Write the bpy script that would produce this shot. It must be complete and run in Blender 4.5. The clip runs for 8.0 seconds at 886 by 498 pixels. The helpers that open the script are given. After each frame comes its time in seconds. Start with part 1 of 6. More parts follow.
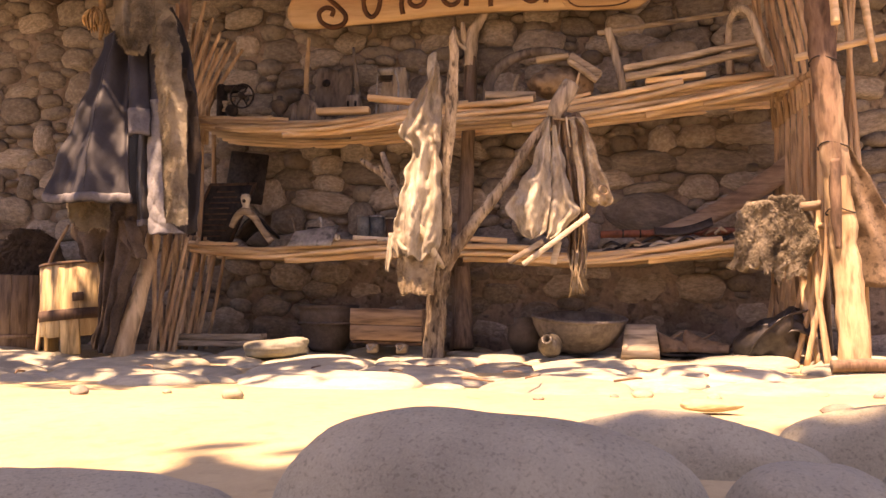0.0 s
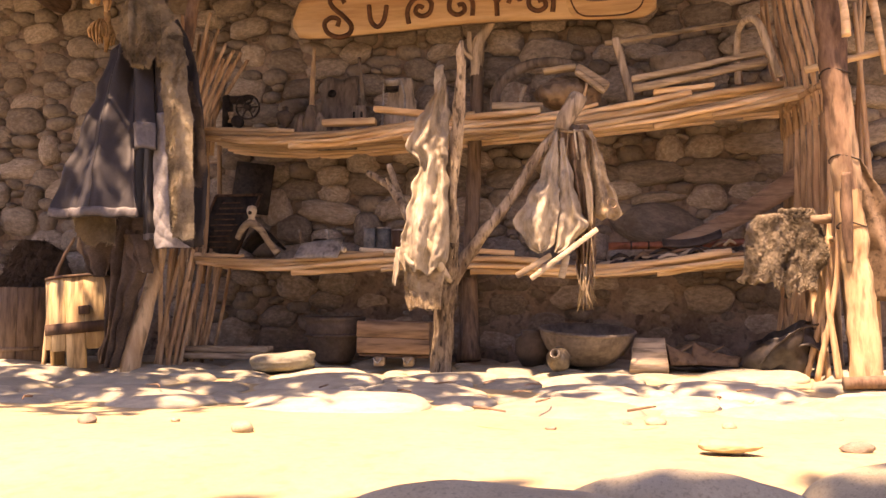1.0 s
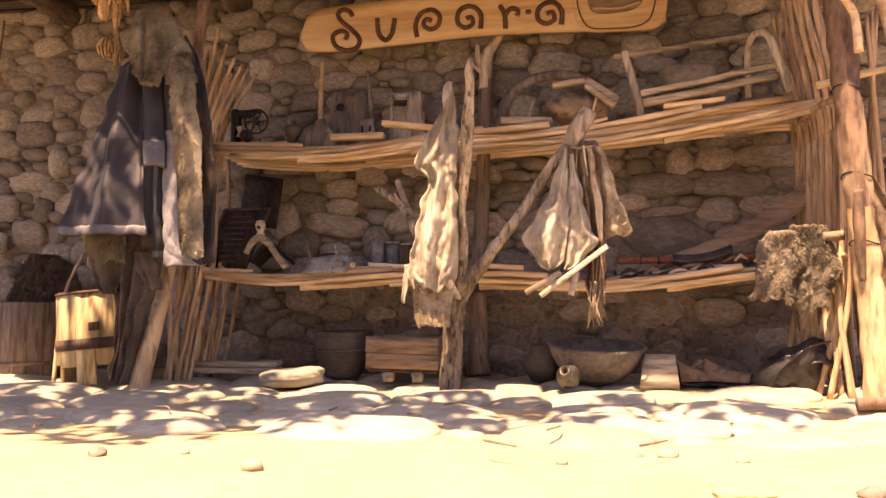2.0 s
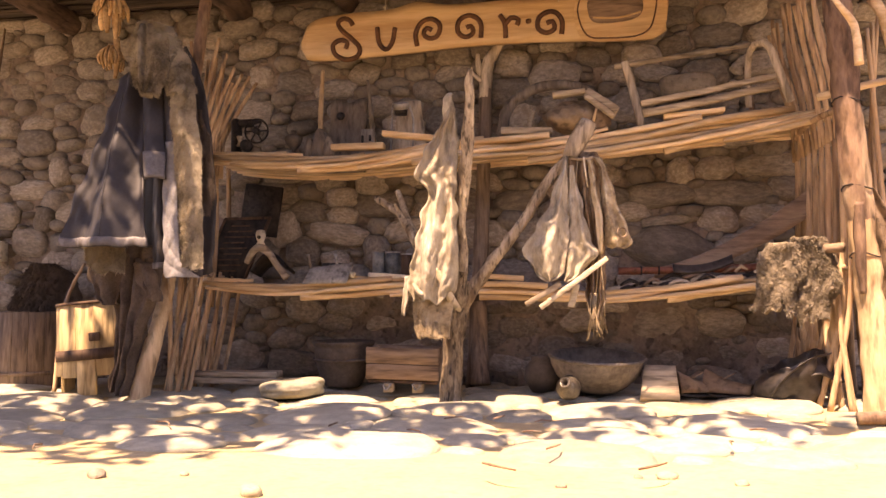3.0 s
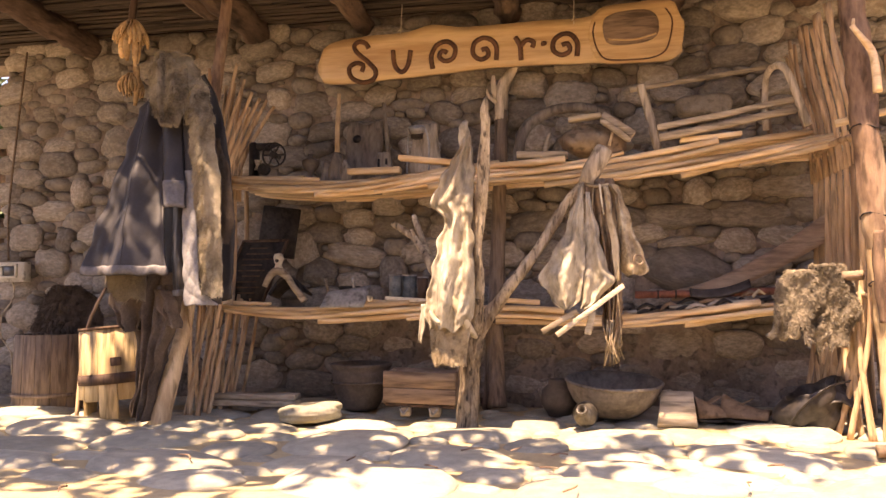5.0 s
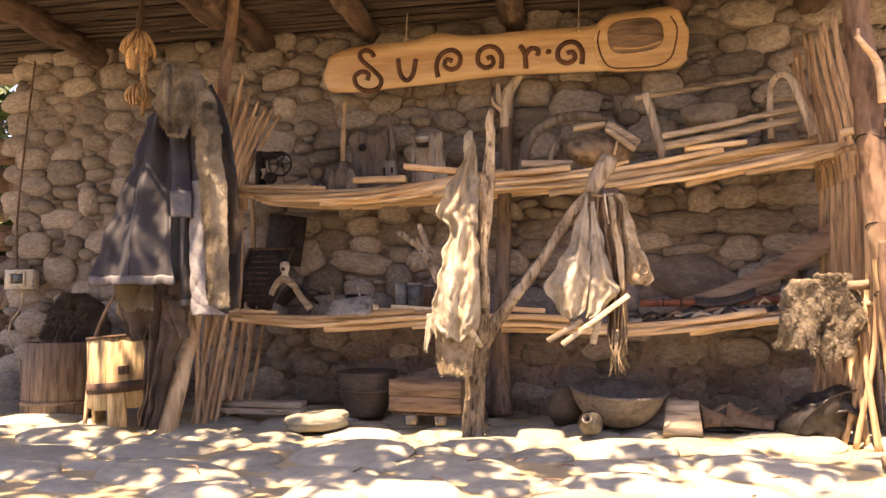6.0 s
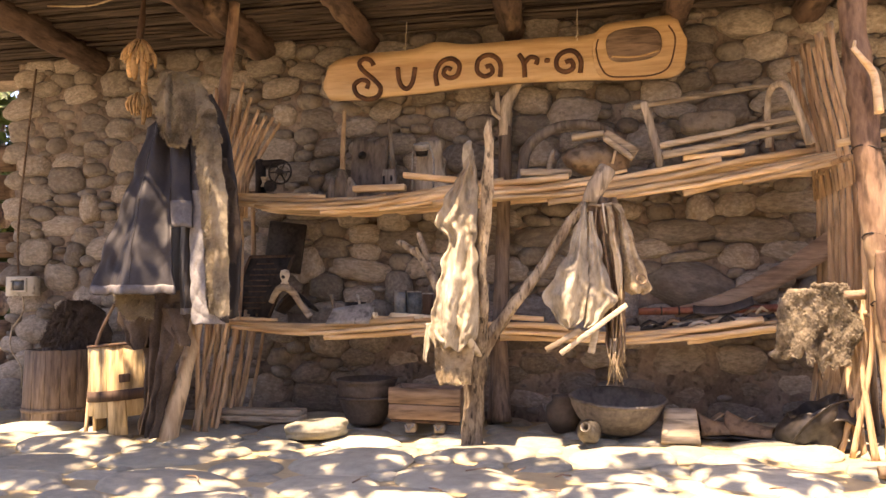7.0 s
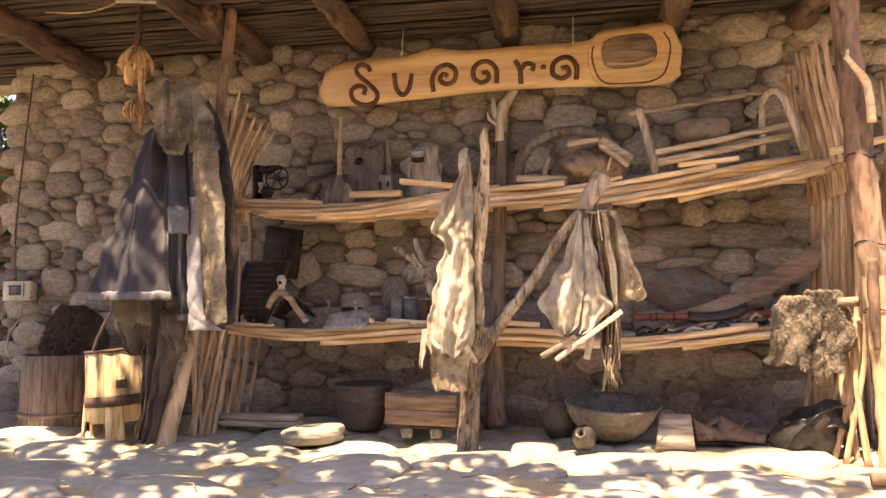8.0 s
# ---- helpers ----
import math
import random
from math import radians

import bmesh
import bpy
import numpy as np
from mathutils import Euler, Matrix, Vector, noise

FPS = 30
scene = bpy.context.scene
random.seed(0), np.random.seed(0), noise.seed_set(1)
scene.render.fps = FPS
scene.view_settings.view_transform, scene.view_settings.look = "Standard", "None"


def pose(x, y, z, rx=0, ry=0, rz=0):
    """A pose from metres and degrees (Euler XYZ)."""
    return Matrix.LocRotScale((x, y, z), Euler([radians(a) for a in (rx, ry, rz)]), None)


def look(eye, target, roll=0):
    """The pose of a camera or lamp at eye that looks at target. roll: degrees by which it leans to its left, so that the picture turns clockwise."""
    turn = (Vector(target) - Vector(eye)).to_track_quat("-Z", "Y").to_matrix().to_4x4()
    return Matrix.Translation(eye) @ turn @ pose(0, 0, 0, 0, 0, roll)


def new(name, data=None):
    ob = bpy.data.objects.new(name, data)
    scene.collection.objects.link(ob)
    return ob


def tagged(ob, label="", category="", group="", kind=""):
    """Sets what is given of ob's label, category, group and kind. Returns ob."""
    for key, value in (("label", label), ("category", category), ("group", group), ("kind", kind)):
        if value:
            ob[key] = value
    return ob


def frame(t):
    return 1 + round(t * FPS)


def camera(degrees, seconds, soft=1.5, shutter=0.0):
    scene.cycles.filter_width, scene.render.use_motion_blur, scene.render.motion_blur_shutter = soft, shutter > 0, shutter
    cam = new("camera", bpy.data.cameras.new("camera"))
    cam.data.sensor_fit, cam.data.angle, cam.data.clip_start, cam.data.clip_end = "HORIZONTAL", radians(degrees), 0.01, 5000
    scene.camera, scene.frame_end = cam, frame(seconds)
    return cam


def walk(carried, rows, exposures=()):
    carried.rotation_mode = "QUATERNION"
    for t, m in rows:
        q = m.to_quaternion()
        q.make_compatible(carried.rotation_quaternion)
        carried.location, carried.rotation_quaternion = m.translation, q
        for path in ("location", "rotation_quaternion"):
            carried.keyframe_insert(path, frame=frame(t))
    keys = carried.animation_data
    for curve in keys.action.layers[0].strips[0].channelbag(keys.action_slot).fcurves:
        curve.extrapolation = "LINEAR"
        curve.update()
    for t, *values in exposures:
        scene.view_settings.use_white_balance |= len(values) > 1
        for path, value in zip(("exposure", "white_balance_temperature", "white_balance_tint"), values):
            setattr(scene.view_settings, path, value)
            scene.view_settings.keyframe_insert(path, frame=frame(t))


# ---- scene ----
cam = camera(61.9, 8.0)
METRES, EYE, TILT, LEAN, TURN = 0.42, 0.25, 4.0, 0.0, 8.25
ROWS = [
    (0.0, 0.0, 0.0, 0.0, -0.0, 0.0, 0.0),
    (0.5, -0.016, 0.0195, 0.0559, 0.09, -0.07, 0.04),
    (1.0, -0.0361, 0.0431, 0.1463, 0.29, -0.06, 0.12),
    (1.5, -0.0507, 0.0616, 0.243, 0.69, -0.05, 0.21),
    (3.0, -0.0351, 0.0668, 0.4326, 0.99, -0.06, 0.28),
    (3.5, -0.0417, 0.0743, 0.5039, 0.99, -0.06, 0.29),
    (4.0, -0.0418, 0.0676, 0.5748, 1.33, -0.06, 0.35),
    (4.5, -0.0378, 0.047, 0.65, 1.83, -0.06, 0.43),
    (6.0, -0.0351, 0.0009, 0.7991, 2.64, -0.01, 0.6),
    (6.5, -0.0261, -0.0208, 0.8545, 2.7, 0.03, 0.62),
    (7.0, -0.0168, -0.0386, 0.8897, 2.68, 0.03, 0.62),
    (7.5, -0.0106, -0.0577, 0.9321, 2.63, 0.05, 0.62),
    (8.0, 0.0003, -0.0732, 0.9511, 2.49, 0.08, 0.6),
]
walk(cam, [(t, pose(0, 0, EYE, TILT, LEAN, TURN) @ pose(METRES * x, METRES * y, METRES * z, 90 + pitch, roll, yaw)) for t, x, y, z, yaw, pitch, roll in ROWS], exposures=[(0.0, 2.02, 8300, 51), (8.0, 2.38, 7200, 36)])

# ---- world, sun, exposure ----
SUN_FROM = Vector((-0.14, -0.34, 0.93)).normalized()
world = bpy.data.worlds.new("sky")
scene.world = world
world.use_nodes = True
wn = world.node_tree
sky = wn.nodes.new("ShaderNodeTexSky")
sky.sky_type = "NISHITA"
sky.sun_disc = False
sky.sun_elevation = math.asin(SUN_FROM.z)
sky.sun_rotation = math.atan2(SUN_FROM.x, SUN_FROM.y)
wn.links.new(sky.outputs[0], wn.nodes["Background"].inputs[0])
wn.nodes["Background"].inputs[1].default_value = 0.105
sun_data = bpy.data.lights.new("sun", "SUN")
sun_data.energy, sun_data.angle, sun_data.color = 4.3, radians(0.7), (1.0, 0.87, 0.57)
sun = new("sun", sun_data)
sun.matrix_world = look(SUN_FROM * 20, (0, 0, 0))

# ---- small tools ----


def mat(name, c1, c2, scale=6.0, stretch=(1, 1, 1), rough=0.8, bump=0.3, fine=70.0, metal=0.0, vary=0.0, stain=None, depth=0.01, wave=0.0, crack=0.5, gloss=0.35):
    """A surface with a coarse and a fine variation, and a stain colour in patches where one is given."""
    m = bpy.data.materials.new(name)
    m.use_nodes = True
    n, l = m.node_tree.nodes, m.node_tree.links
    b = n["Principled BSDF"]
    b.inputs["Metallic"].default_value = metal
    b.inputs["Specular IOR Level"].default_value = gloss
    tc, mp = n.new("ShaderNodeTexCoord"), n.new("ShaderNodeMapping")
    l.new(tc.outputs["Object"], mp.inputs[0])
    mp.inputs["Scale"].default_value = stretch
    info = n.new("ShaderNodeObjectInfo")
    off = n.new("ShaderNodeMath")
    off.operation, off.inputs[1].default_value = "MULTIPLY", 37.0
    l.new(info.outputs["Random"], off.inputs[0])

    def noise_at(s, detail, r=0.6):
        t = n.new("ShaderNodeTexNoise")
        t.noise_dimensions = "4D"
        l.new(off.outputs[0], t.inputs["W"])
        t.inputs["Scale"].default_value, t.inputs["Detail"].default_value, t.inputs["Roughness"].default_value = s, detail, r
        t.inputs["Distortion"].default_value = wave
        l.new(mp.outputs[0], t.inputs["Vector"])
        return t.outputs[0]

    big, small = noise_at(scale, 6), noise_at(fine, 5, 0.7)
    ramp = n.new("ShaderNodeValToRGB")
    ramp.color_ramp.elements[0].position, ramp.color_ramp.elements[1].position = 0.38, 0.62
    ramp.color_ramp.elements[0].color, ramp.color_ramp.elements[1].color = (*c1, 1), (*c2, 1)
    mixf = n.new("ShaderNodeMath")
    mixf.operation = "MULTIPLY_ADD"
    mixf.inputs[1].default_value = 0.45
    l.new(small, mixf.inputs[0])
    half = n.new("ShaderNodeMath")
    half.operation, half.inputs[1].default_value, half.inputs[2].default_value = "MULTIPLY_ADD", 0.75, -0.1
    l.new(big, half.inputs[0])
    l.new(half.outputs[0], mixf.inputs[2])
    l.new(mixf.outputs[0], ramp.inputs[0])
    col = ramp.outputs[0]
    if stain:
        patch = n.new("ShaderNodeValToRGB")
        patch.color_ramp.elements[0].position, patch.color_ramp.elements[1].position = 0.52, 0.66
        l.new(noise_at(scale * 0.45, 4), patch.inputs[0])
        mx = n.new("ShaderNodeMix")
        mx.data_type = "RGBA"
        l.new(patch.outputs[0], mx.inputs[0])
        l.new(col, mx.inputs[6])
        mx.inputs[7].default_value = (*stain, 1)
        col = mx.outputs[2]
    if crack:
        cr = n.new("ShaderNodeMapRange")
        cr.inputs["From Min"].default_value, cr.inputs["From Max"].default_value = 0.34, 0.46
        cr.inputs["To Min"].default_value, cr.inputs["To Max"].default_value = 1 - crack, 1
        l.new(noise_at(fine * 0.6, 3, 0.5), cr.inputs[0])
        dk = n.new("ShaderNodeVectorMath")
        dk.operation = "SCALE"
        l.new(col, dk.inputs[0])
        l.new(cr.outputs[0], dk.inputs["Scale"])
        col = dk.outputs[0]
    if vary:
        hsv = n.new("ShaderNodeHueSaturation")
        rr = n.new("ShaderNodeMapRange")
        rr.inputs["To Min"].default_value, rr.inputs["To Max"].default_value = 1 - vary, 1 + vary
        l.new(info.outputs["Random"], rr.inputs[0])
        l.new(rr.outputs[0], hsv.inputs["Value"])
        l.new(col, hsv.inputs["Color"])
        col = hsv.outputs[0]
    l.new(col, b.inputs["Base Color"])
    rg = n.new("ShaderNodeMapRange")
    rg.inputs["To Min"].default_value, rg.inputs["To Max"].default_value = max(0.05, rough - 0.15), min(1, rough + 0.15)
    l.new(big, rg.inputs[0])
    l.new(rg.outputs[0], b.inputs["Roughness"])
    bp = n.new("ShaderNodeBump")
    bp.inputs["Strength"].default_value, bp.inputs["Distance"].default_value = bump, depth
    l.new(mixf.outputs[0], bp.inputs["Height"])
    l.new(bp.outputs[0], b.inputs["Normal"])
    return m


def to_mesh(name, bm, material, smooth=True, origin=(0, 0, 0)):
    me = bpy.data.meshes.new(name)
    bmesh.ops.translate(bm, verts=bm.verts, vec=-Vector(origin))
    bm.normal_update()
    bm.to_mesh(me)
    bm.free()
    for p in me.polygons:
        p.use_smooth = smooth
    me.materials.append(material)
    return me


ORIGIN = {}


def thing(name, base, label, category, group="", kind=""):
    """An empty at the base of a thing, for its parts."""
    ob = tagged(new(name), label, category, group, kind)
    ob.empty_display_size = 0.05
    ob.location = base
    ORIGIN[ob.name] = Vector(base)
    return ob


def part(name, bm, material, parent, label="", smooth=True):
    """A mesh under a thing or a part, drawn in the place's own metres."""
    o = ORIGIN[parent.name]
    ob = tagged(new(name, to_mesh(name, bm, material, smooth, o)), label)
    ob.parent = parent
    ORIGIN[ob.name] = o
    return ob


def single(name, bm, material, base, label, category, group="", kind="", smooth=True):
    """A thing of one mesh, drawn in the place's own metres."""
    ob = tagged(new(name, to_mesh(name, bm, material, smooth, base)), label, category, group, kind)
    ob.location = base
    ORIGIN[ob.name] = Vector(base)
    return ob


def glide(pts, step):
    """A smooth line through points (x, y, z, r)."""
    p = [Vector(q) for q in pts]
    out = []
    for i in range(len(p) - 1):
        a, b, c, d = p[max(i - 1, 0)], p[i], p[i + 1], p[min(i + 2, len(p) - 1)]
        k = max(1, int((c - b).to_3d().length / step))
        for j in range(k):
            t = j / k
            out.append(0.5 * (2 * b + (c - a) * t + (2 * a - 5 * b + 4 * c - d) * t * t + (3 * b - a - 3 * c + d) * t ** 3))
    out.append(p[-1])
    return out


def tube(pts, seg=8, step=0.06, lump=0.0, bm=None, squash=1.0, seed=0.0, ridge=0.0):
    """A tapered round limb through points (x, y, z, radius); lump makes it knotty."""
    bm = bm or bmesh.new()
    line = glide([(*q[:3], q[3]) for q in pts], step)
    rings, side = [], None
    for i, q in enumerate(line):
        c = q.to_3d()
        way = (line[min(i + 1, len(line) - 1)].to_3d() - line[max(i - 1, 0)].to_3d()).normalized()
        if side is None:
            side = way.orthogonal().normalized()
        side = (side - way * side.dot(way)).normalized()
        up = way.cross(side)
        ring = []
        for k in range(seg):
            a = 2 * math.pi * k / seg
            r = q[3]
            if lump:
                r *= 1 + lump * noise.noise(c * 14 + Vector((math.cos(a) * 1.3 + seed, math.sin(a) * 1.3, seed)))
            if ridge:
                r *= 1 + ridge * noise.noise(Vector((math.cos(a) * 4 + seed, math.sin(a) * 4, c.z * 9 + c.x * 4)))
            ring.append(bm.verts.new(c + side * (r * math.cos(a)) + up * (r * squash * math.sin(a))))
        rings.append(ring)
    for r0, r1 in zip(rings, rings[1:]):
        for k in range(seg):
            bm.faces.new((r0[k], r0[(k + 1) % seg], r1[(k + 1) % seg], r1[k]))
    bm.faces.new(rings[0][::-1])
    bm.faces.new(rings[-1])
    return bm


def board(size, m, bevel=0.004, warp=0.0, cuts=0, bm=None):
    """A plank with worn edges: size, then its pose."""
    own = bmesh.new()
    bmesh.ops.create_cube(own, size=1, matrix=Matrix.Diagonal((*size, 1)))
    if cuts:
        long = [e for e in own.edges if abs((e.verts[0].co - e.verts[1].co).length - max(size)) < 1e-5]
        bmesh.ops.subdivide_edges(own, edges=long, cuts=cuts, use_grid_fill=True)
    bmesh.ops.bevel(own, geom=[e for e in own.edges if e.calc_face_angle(0) > 0.5], offset=bevel, segments=1, affect="EDGES")
    for v in own.verts:
        if warp:
            v.co += noise.noise_vector(v.co * 5 + m.translation) * warp
        v.co = m @ v.co
    if bm is None:
        return own
    me = bpy.data.meshes.new("scrap")
    own.to_mesh(me)
    own.free()
    bm.from_mesh(me)
    bpy.data.meshes.remove(me)
    return bm


def lathe(profile, m, seg=28, lump=0.0, bm=None):
    """A turned form: profile of (radius, height), then its pose."""
    bm = bm or bmesh.new()
    rings = []
    for r, z in profile:
        ring = []
        for k in range(seg):
            a = 2 * math.pi * k / seg
            rr = max(r, 0.0005) * (1 + lump * noise.noise(Vector((math.cos(a) * 1.5, math.sin(a) * 1.5, z * 9))))
            ring.append(bm.verts.new(m @ Vector((rr * math.cos(a), rr * math.sin(a), z))))
        rings.append(ring)
    for r0, r1 in zip(rings, rings[1:]):
        for k in range(seg):
            bm.faces.new((r0[k], r0[(k + 1) % seg], r1[(k + 1) % seg], r1[k]))
    return bm


def sheet(fn, nu, nv, thick=0.004, bm=None):
    """A skin with thickness over fn(u, v) -> place, u and v from 0 to 1."""
    bm = bm or bmesh.new()
    front = [[Vector(fn(i / nu, j / nv)) for j in range(nv + 1)] for i in range(nu + 1)]
    grids = []
    for s in (0, 1):
        g = []
        for i in range(nu + 1):
            row = []
            for j in range(nv + 1):
                a = front[min(i + 1, nu)][j] - front[max(i - 1, 0)][j]
                b = front[i][min(j + 1, nv)] - front[i][max(j - 1, 0)]
                nrm = a.cross(b)
                nrm = nrm.normalized() if nrm.length > 1e-9 else Vector((0, -1, 0))
                row.append(bm.verts.new(front[i][j] - nrm * (thick * s)))
            g.append(row)
        grids.append(g)
    f, b = grids
    for i in range(nu):
        for j in range(nv):
            bm.faces.new((f[i][j], f[i + 1][j], f[i + 1][j + 1], f[i][j + 1]))
            bm.faces.new((b[i][j], b[i][j + 1], b[i + 1][j + 1], b[i + 1][j]))
    for i in range(nu):
        bm.faces.new((f[i][0], b[i][0], b[i + 1][0], f[i + 1][0]))
        bm.faces.new((f[i][nv], f[i + 1][nv], b[i + 1][nv], b[i][nv]))
    for j in range(nv):
        bm.faces.new((f[0][j], f[0][j + 1], b[0][j + 1], b[0][j]))
        bm.faces.new((f[nu][j], b[nu][j], b[nu][j + 1], f[nu][j + 1]))
    return bm


def pebble(seed, level=3, power=2.6, rough=0.1):
    """A water-worn stone, one unit in half size."""
    bm = bmesh.new()
    bmesh.ops.create_icosphere(bm, subdivisions=level, radius=1)
    for v in bm.verts:
        c = v.co
        k = (abs(c.x) ** power + abs(c.y) ** power + abs(c.z) ** power) ** (-1 / power)
        v.co = c * k * (1 + rough * noise.noise(c * 1.1 + Vector((seed * 3.7, seed, 0))) + 0.25 * rough * noise.noise(c * 3.5 + Vector((0, seed, seed))))
    return bm


# ---- materials ----
M_MUD = mat("mud_mortar", (0.15, 0.12, 0.096), (0.33, 0.268, 0.216), 6, rough=0.95, bump=1.0, fine=45, depth=0.02)
M_STONE = mat("river_stone", (0.18, 0.157, 0.13), (0.41, 0.36, 0.3), 5, rough=0.85, bump=0.6, fine=60, vary=0.4, stain=(0.23, 0.19, 0.15), depth=0.006, crack=0.3)
M_COBBLE = mat("paving_cobble", (0.245, 0.235, 0.185), (0.345, 0.328, 0.258), 4, rough=0.85, bump=0.4, fine=80, vary=0.2, stain=(0.4, 0.365, 0.275), depth=0.006, crack=0.2)
M_SAND = mat("pale_dust", (0.35, 0.28, 0.16), (0.43, 0.345, 0.2), 3, rough=0.95, bump=0.5, fine=60, depth=0.01, crack=0.15)
M_ROD = mat("peeled_willow", (0.54, 0.37, 0.2), (0.8, 0.61, 0.38), 5, (0.5, 4, 4), rough=0.6, bump=0.5, fine=10, vary=0.28, stain=(0.46, 0.29, 0.14), depth=0.003, crack=0.25)
M_STICK = mat("hazel_stick", (0.28, 0.18, 0.105), (0.57, 0.41, 0.25), 5, (5, 5, 0.5), rough=0.65, bump=0.4, fine=14, vary=0.32, stain=(0.26, 0.15, 0.08), depth=0.004)
M_LOG = mat("brown_log", (0.1, 0.06, 0.042), (0.27, 0.175, 0.115), 4, (3, 3, 0.8), rough=0.8, bump=1.0, fine=18, vary=0.15, stain=(0.42, 0.32, 0.21), depth=0.012)
M_BEAM = mat("roof_log", (0.05, 0.034, 0.028), (0.17, 0.115, 0.085), 4, (3, 0.8, 3), rough=0.8, bump=0.8, fine=18, vary=0.2, stain=(0.34, 0.24, 0.155), depth=0.012)
M_POLE = mat("pale_peeled_log", (0.4, 0.27, 0.15), (0.68, 0.52, 0.32), 4, (3, 3, 0.6), rough=0.7, bump=0.4, fine=20, stain=(0.3, 0.17, 0.09), depth=0.006)
M_BARK = mat("grey_bark", (0.12, 0.088, 0.06), (0.4, 0.32, 0.22), 7, (5, 5, 1.5), rough=0.9, bump=1.0, fine=22, stain=(0.09, 0.062, 0.043), depth=0.02, crack=0.8)
M_BARE = mat("barkless_wood", (0.26, 0.2, 0.135), (0.62, 0.52, 0.37), 6, (4, 4, 1.2), rough=0.8, bump=1.0, fine=30, stain=(0.15, 0.105, 0.065), depth=0.014, crack=0.75)
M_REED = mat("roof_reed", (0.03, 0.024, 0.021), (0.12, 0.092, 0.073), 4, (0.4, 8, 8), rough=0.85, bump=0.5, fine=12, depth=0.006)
M_SIGN = mat("varnished_pine", (0.5, 0.31, 0.14), (0.68, 0.48, 0.25), 4, (0.5, 3, 5), rough=0.4, bump=0.15, fine=14, depth=0.003, stain=(0.72, 0.53, 0.29), crack=0.12)
M_BURNT = mat("burnt_carving", (0.06, 0.025, 0.012), (0.16, 0.075, 0.035), 12, rough=0.6, bump=0.3, fine=60, depth=0.003)
M_COAT = mat("dark_suede", (0.02, 0.0185, 0.0215), (0.035, 0.033, 0.037), 5, rough=0.6, bump=0.3, fine=90, depth=0.003, crack=0, gloss=0.42)
M_GREYWOOD = mat("weathered_wood", (0.24, 0.187, 0.128), (0.52, 0.43, 0.31), 5, (0.6, 5, 5), rough=0.8, bump=0.5, fine=15, vary=0.2, depth=0.005)
M_UPGREY = mat("weathered_upright", (0.26, 0.21, 0.15), (0.58, 0.49, 0.37), 5, (5, 5, 0.6), rough=0.8, bump=0.5, fine=15, vary=0.2, depth=0.005)
M_DUSTY = mat("dusty_wood", (0.12, 0.098, 0.078), (0.27, 0.225, 0.18), 5, (4, 4, 0.8), rough=0.9, bump=0.5, fine=18, vary=0.2, stain=(0.3, 0.255, 0.2), depth=0.005)
M_LEAF = mat("leaf_green", (0.04, 0.07, 0.02), (0.11, 0.15, 0.04), 9, rough=0.6, bump=0.2, fine=40)

# ---- ground ----
WALL_Y = 3.96


def ground_z(x, y):
    base = 0.09 * (1 - min(max((y - 1.2) / 1.3, 0), 1)) ** 1.2
    away = max(0.0, abs(x) - 6, y - 9, -y - 6)
    return base * max(0, 1 - away / 5) + 0.012 * noise.noise(Vector((x * 2.2, y * 2.2, 0))) + 0.01 * min(away, 1)


xs = sorted({-300, -120, -50, -25, -14, -9, -6} | {round(-5 + 0.08 * i, 3) for i in range(126)} | {6, 9, 14, 25, 50, 120, 300})
ys = sorted({-300, -120, -50, -25, -12, -6, -3, -1.5} | {round(-0.8 + 0.08 * i, 3) for i in range(70)} | {5.5, 7, 9, 14, 25, 50, 120, 300})
gv = [(x, y, ground_z(x, y) - 0.02) for x in xs for y in ys]
gf = [(i * len(ys) + j, (i + 1) * len(ys) + j, (i + 1) * len(ys) + j + 1, i * len(ys) + j + 1) for i in range(len(xs) - 1) for j in range(len(ys) - 1)]
gm = bpy.data.meshes.new("ground")
gm.from_pydata(gv, [], gf)
for p in gm.polygons:
    p.use_smooth = True
gm.materials.append(M_SAND)
ground = tagged(new("ground", gm), "pale dusty earth between worn cobbles", "ground", kind="structure")

# ---- stone wall ----
WX0, WX1, WTOP = -3.52, 3.2, 2.16
bm = bmesh.new()
nx, nz = 240, 80


def mud_y(x, z):
    """The mud face: deep between the stones, swelling out in smeared patches, most of them low down."""
    smear = noise.noise(Vector((x * 1.1, 1.0, z * 1.6))) + 0.5 * noise.noise(Vector((x * 3.1, 4.0, z * 3.7))) + 0.75 * max(0.0, 1 - z / 0.65)
    return WALL_Y + 0.02 - 0.042 * min(max(smear - 0.22, 0.0) * 2.0, 1.0) + 0.012 * noise.noise(Vector((x * 14, 3, z * 14)))


front = [[bm.verts.new((x, mud_y(x, z), z)) for z in [-0.1 + (WTOP + 0.1) * j / nz for j in range(nz + 1)]] for x in [WX0 + (WX1 - WX0) * i / nx for i in range(nx + 1)]]
back = [[bm.verts.new((WX0 + (WX1 - WX0) * i / nx, WALL_Y + 0.45, -0.1 + (WTOP + 0.1) * j / nz)) for j in (0, nz)] for i in (0, nx)]
for i in range(nx):
    for j in range(nz):
        bm.faces.new((front[i][j], front[i + 1][j], front[i + 1][j + 1], front[i][j + 1]))
bm.faces.new((back[1][0], back[0][0], back[0][1], back[1][1]))
bm.faces.new([front[0][j] for j in range(nz, -1, -1)][::-1] + [back[0][1], back[0][0]])
bm.faces.new([front[nx][j] for j in range(nz + 1)][::-1] + [back[1][0], back[1][1]])
bm.faces.new([front[i][nz] for i in range(nx + 1)] + [back[1][1], back[0][1]])
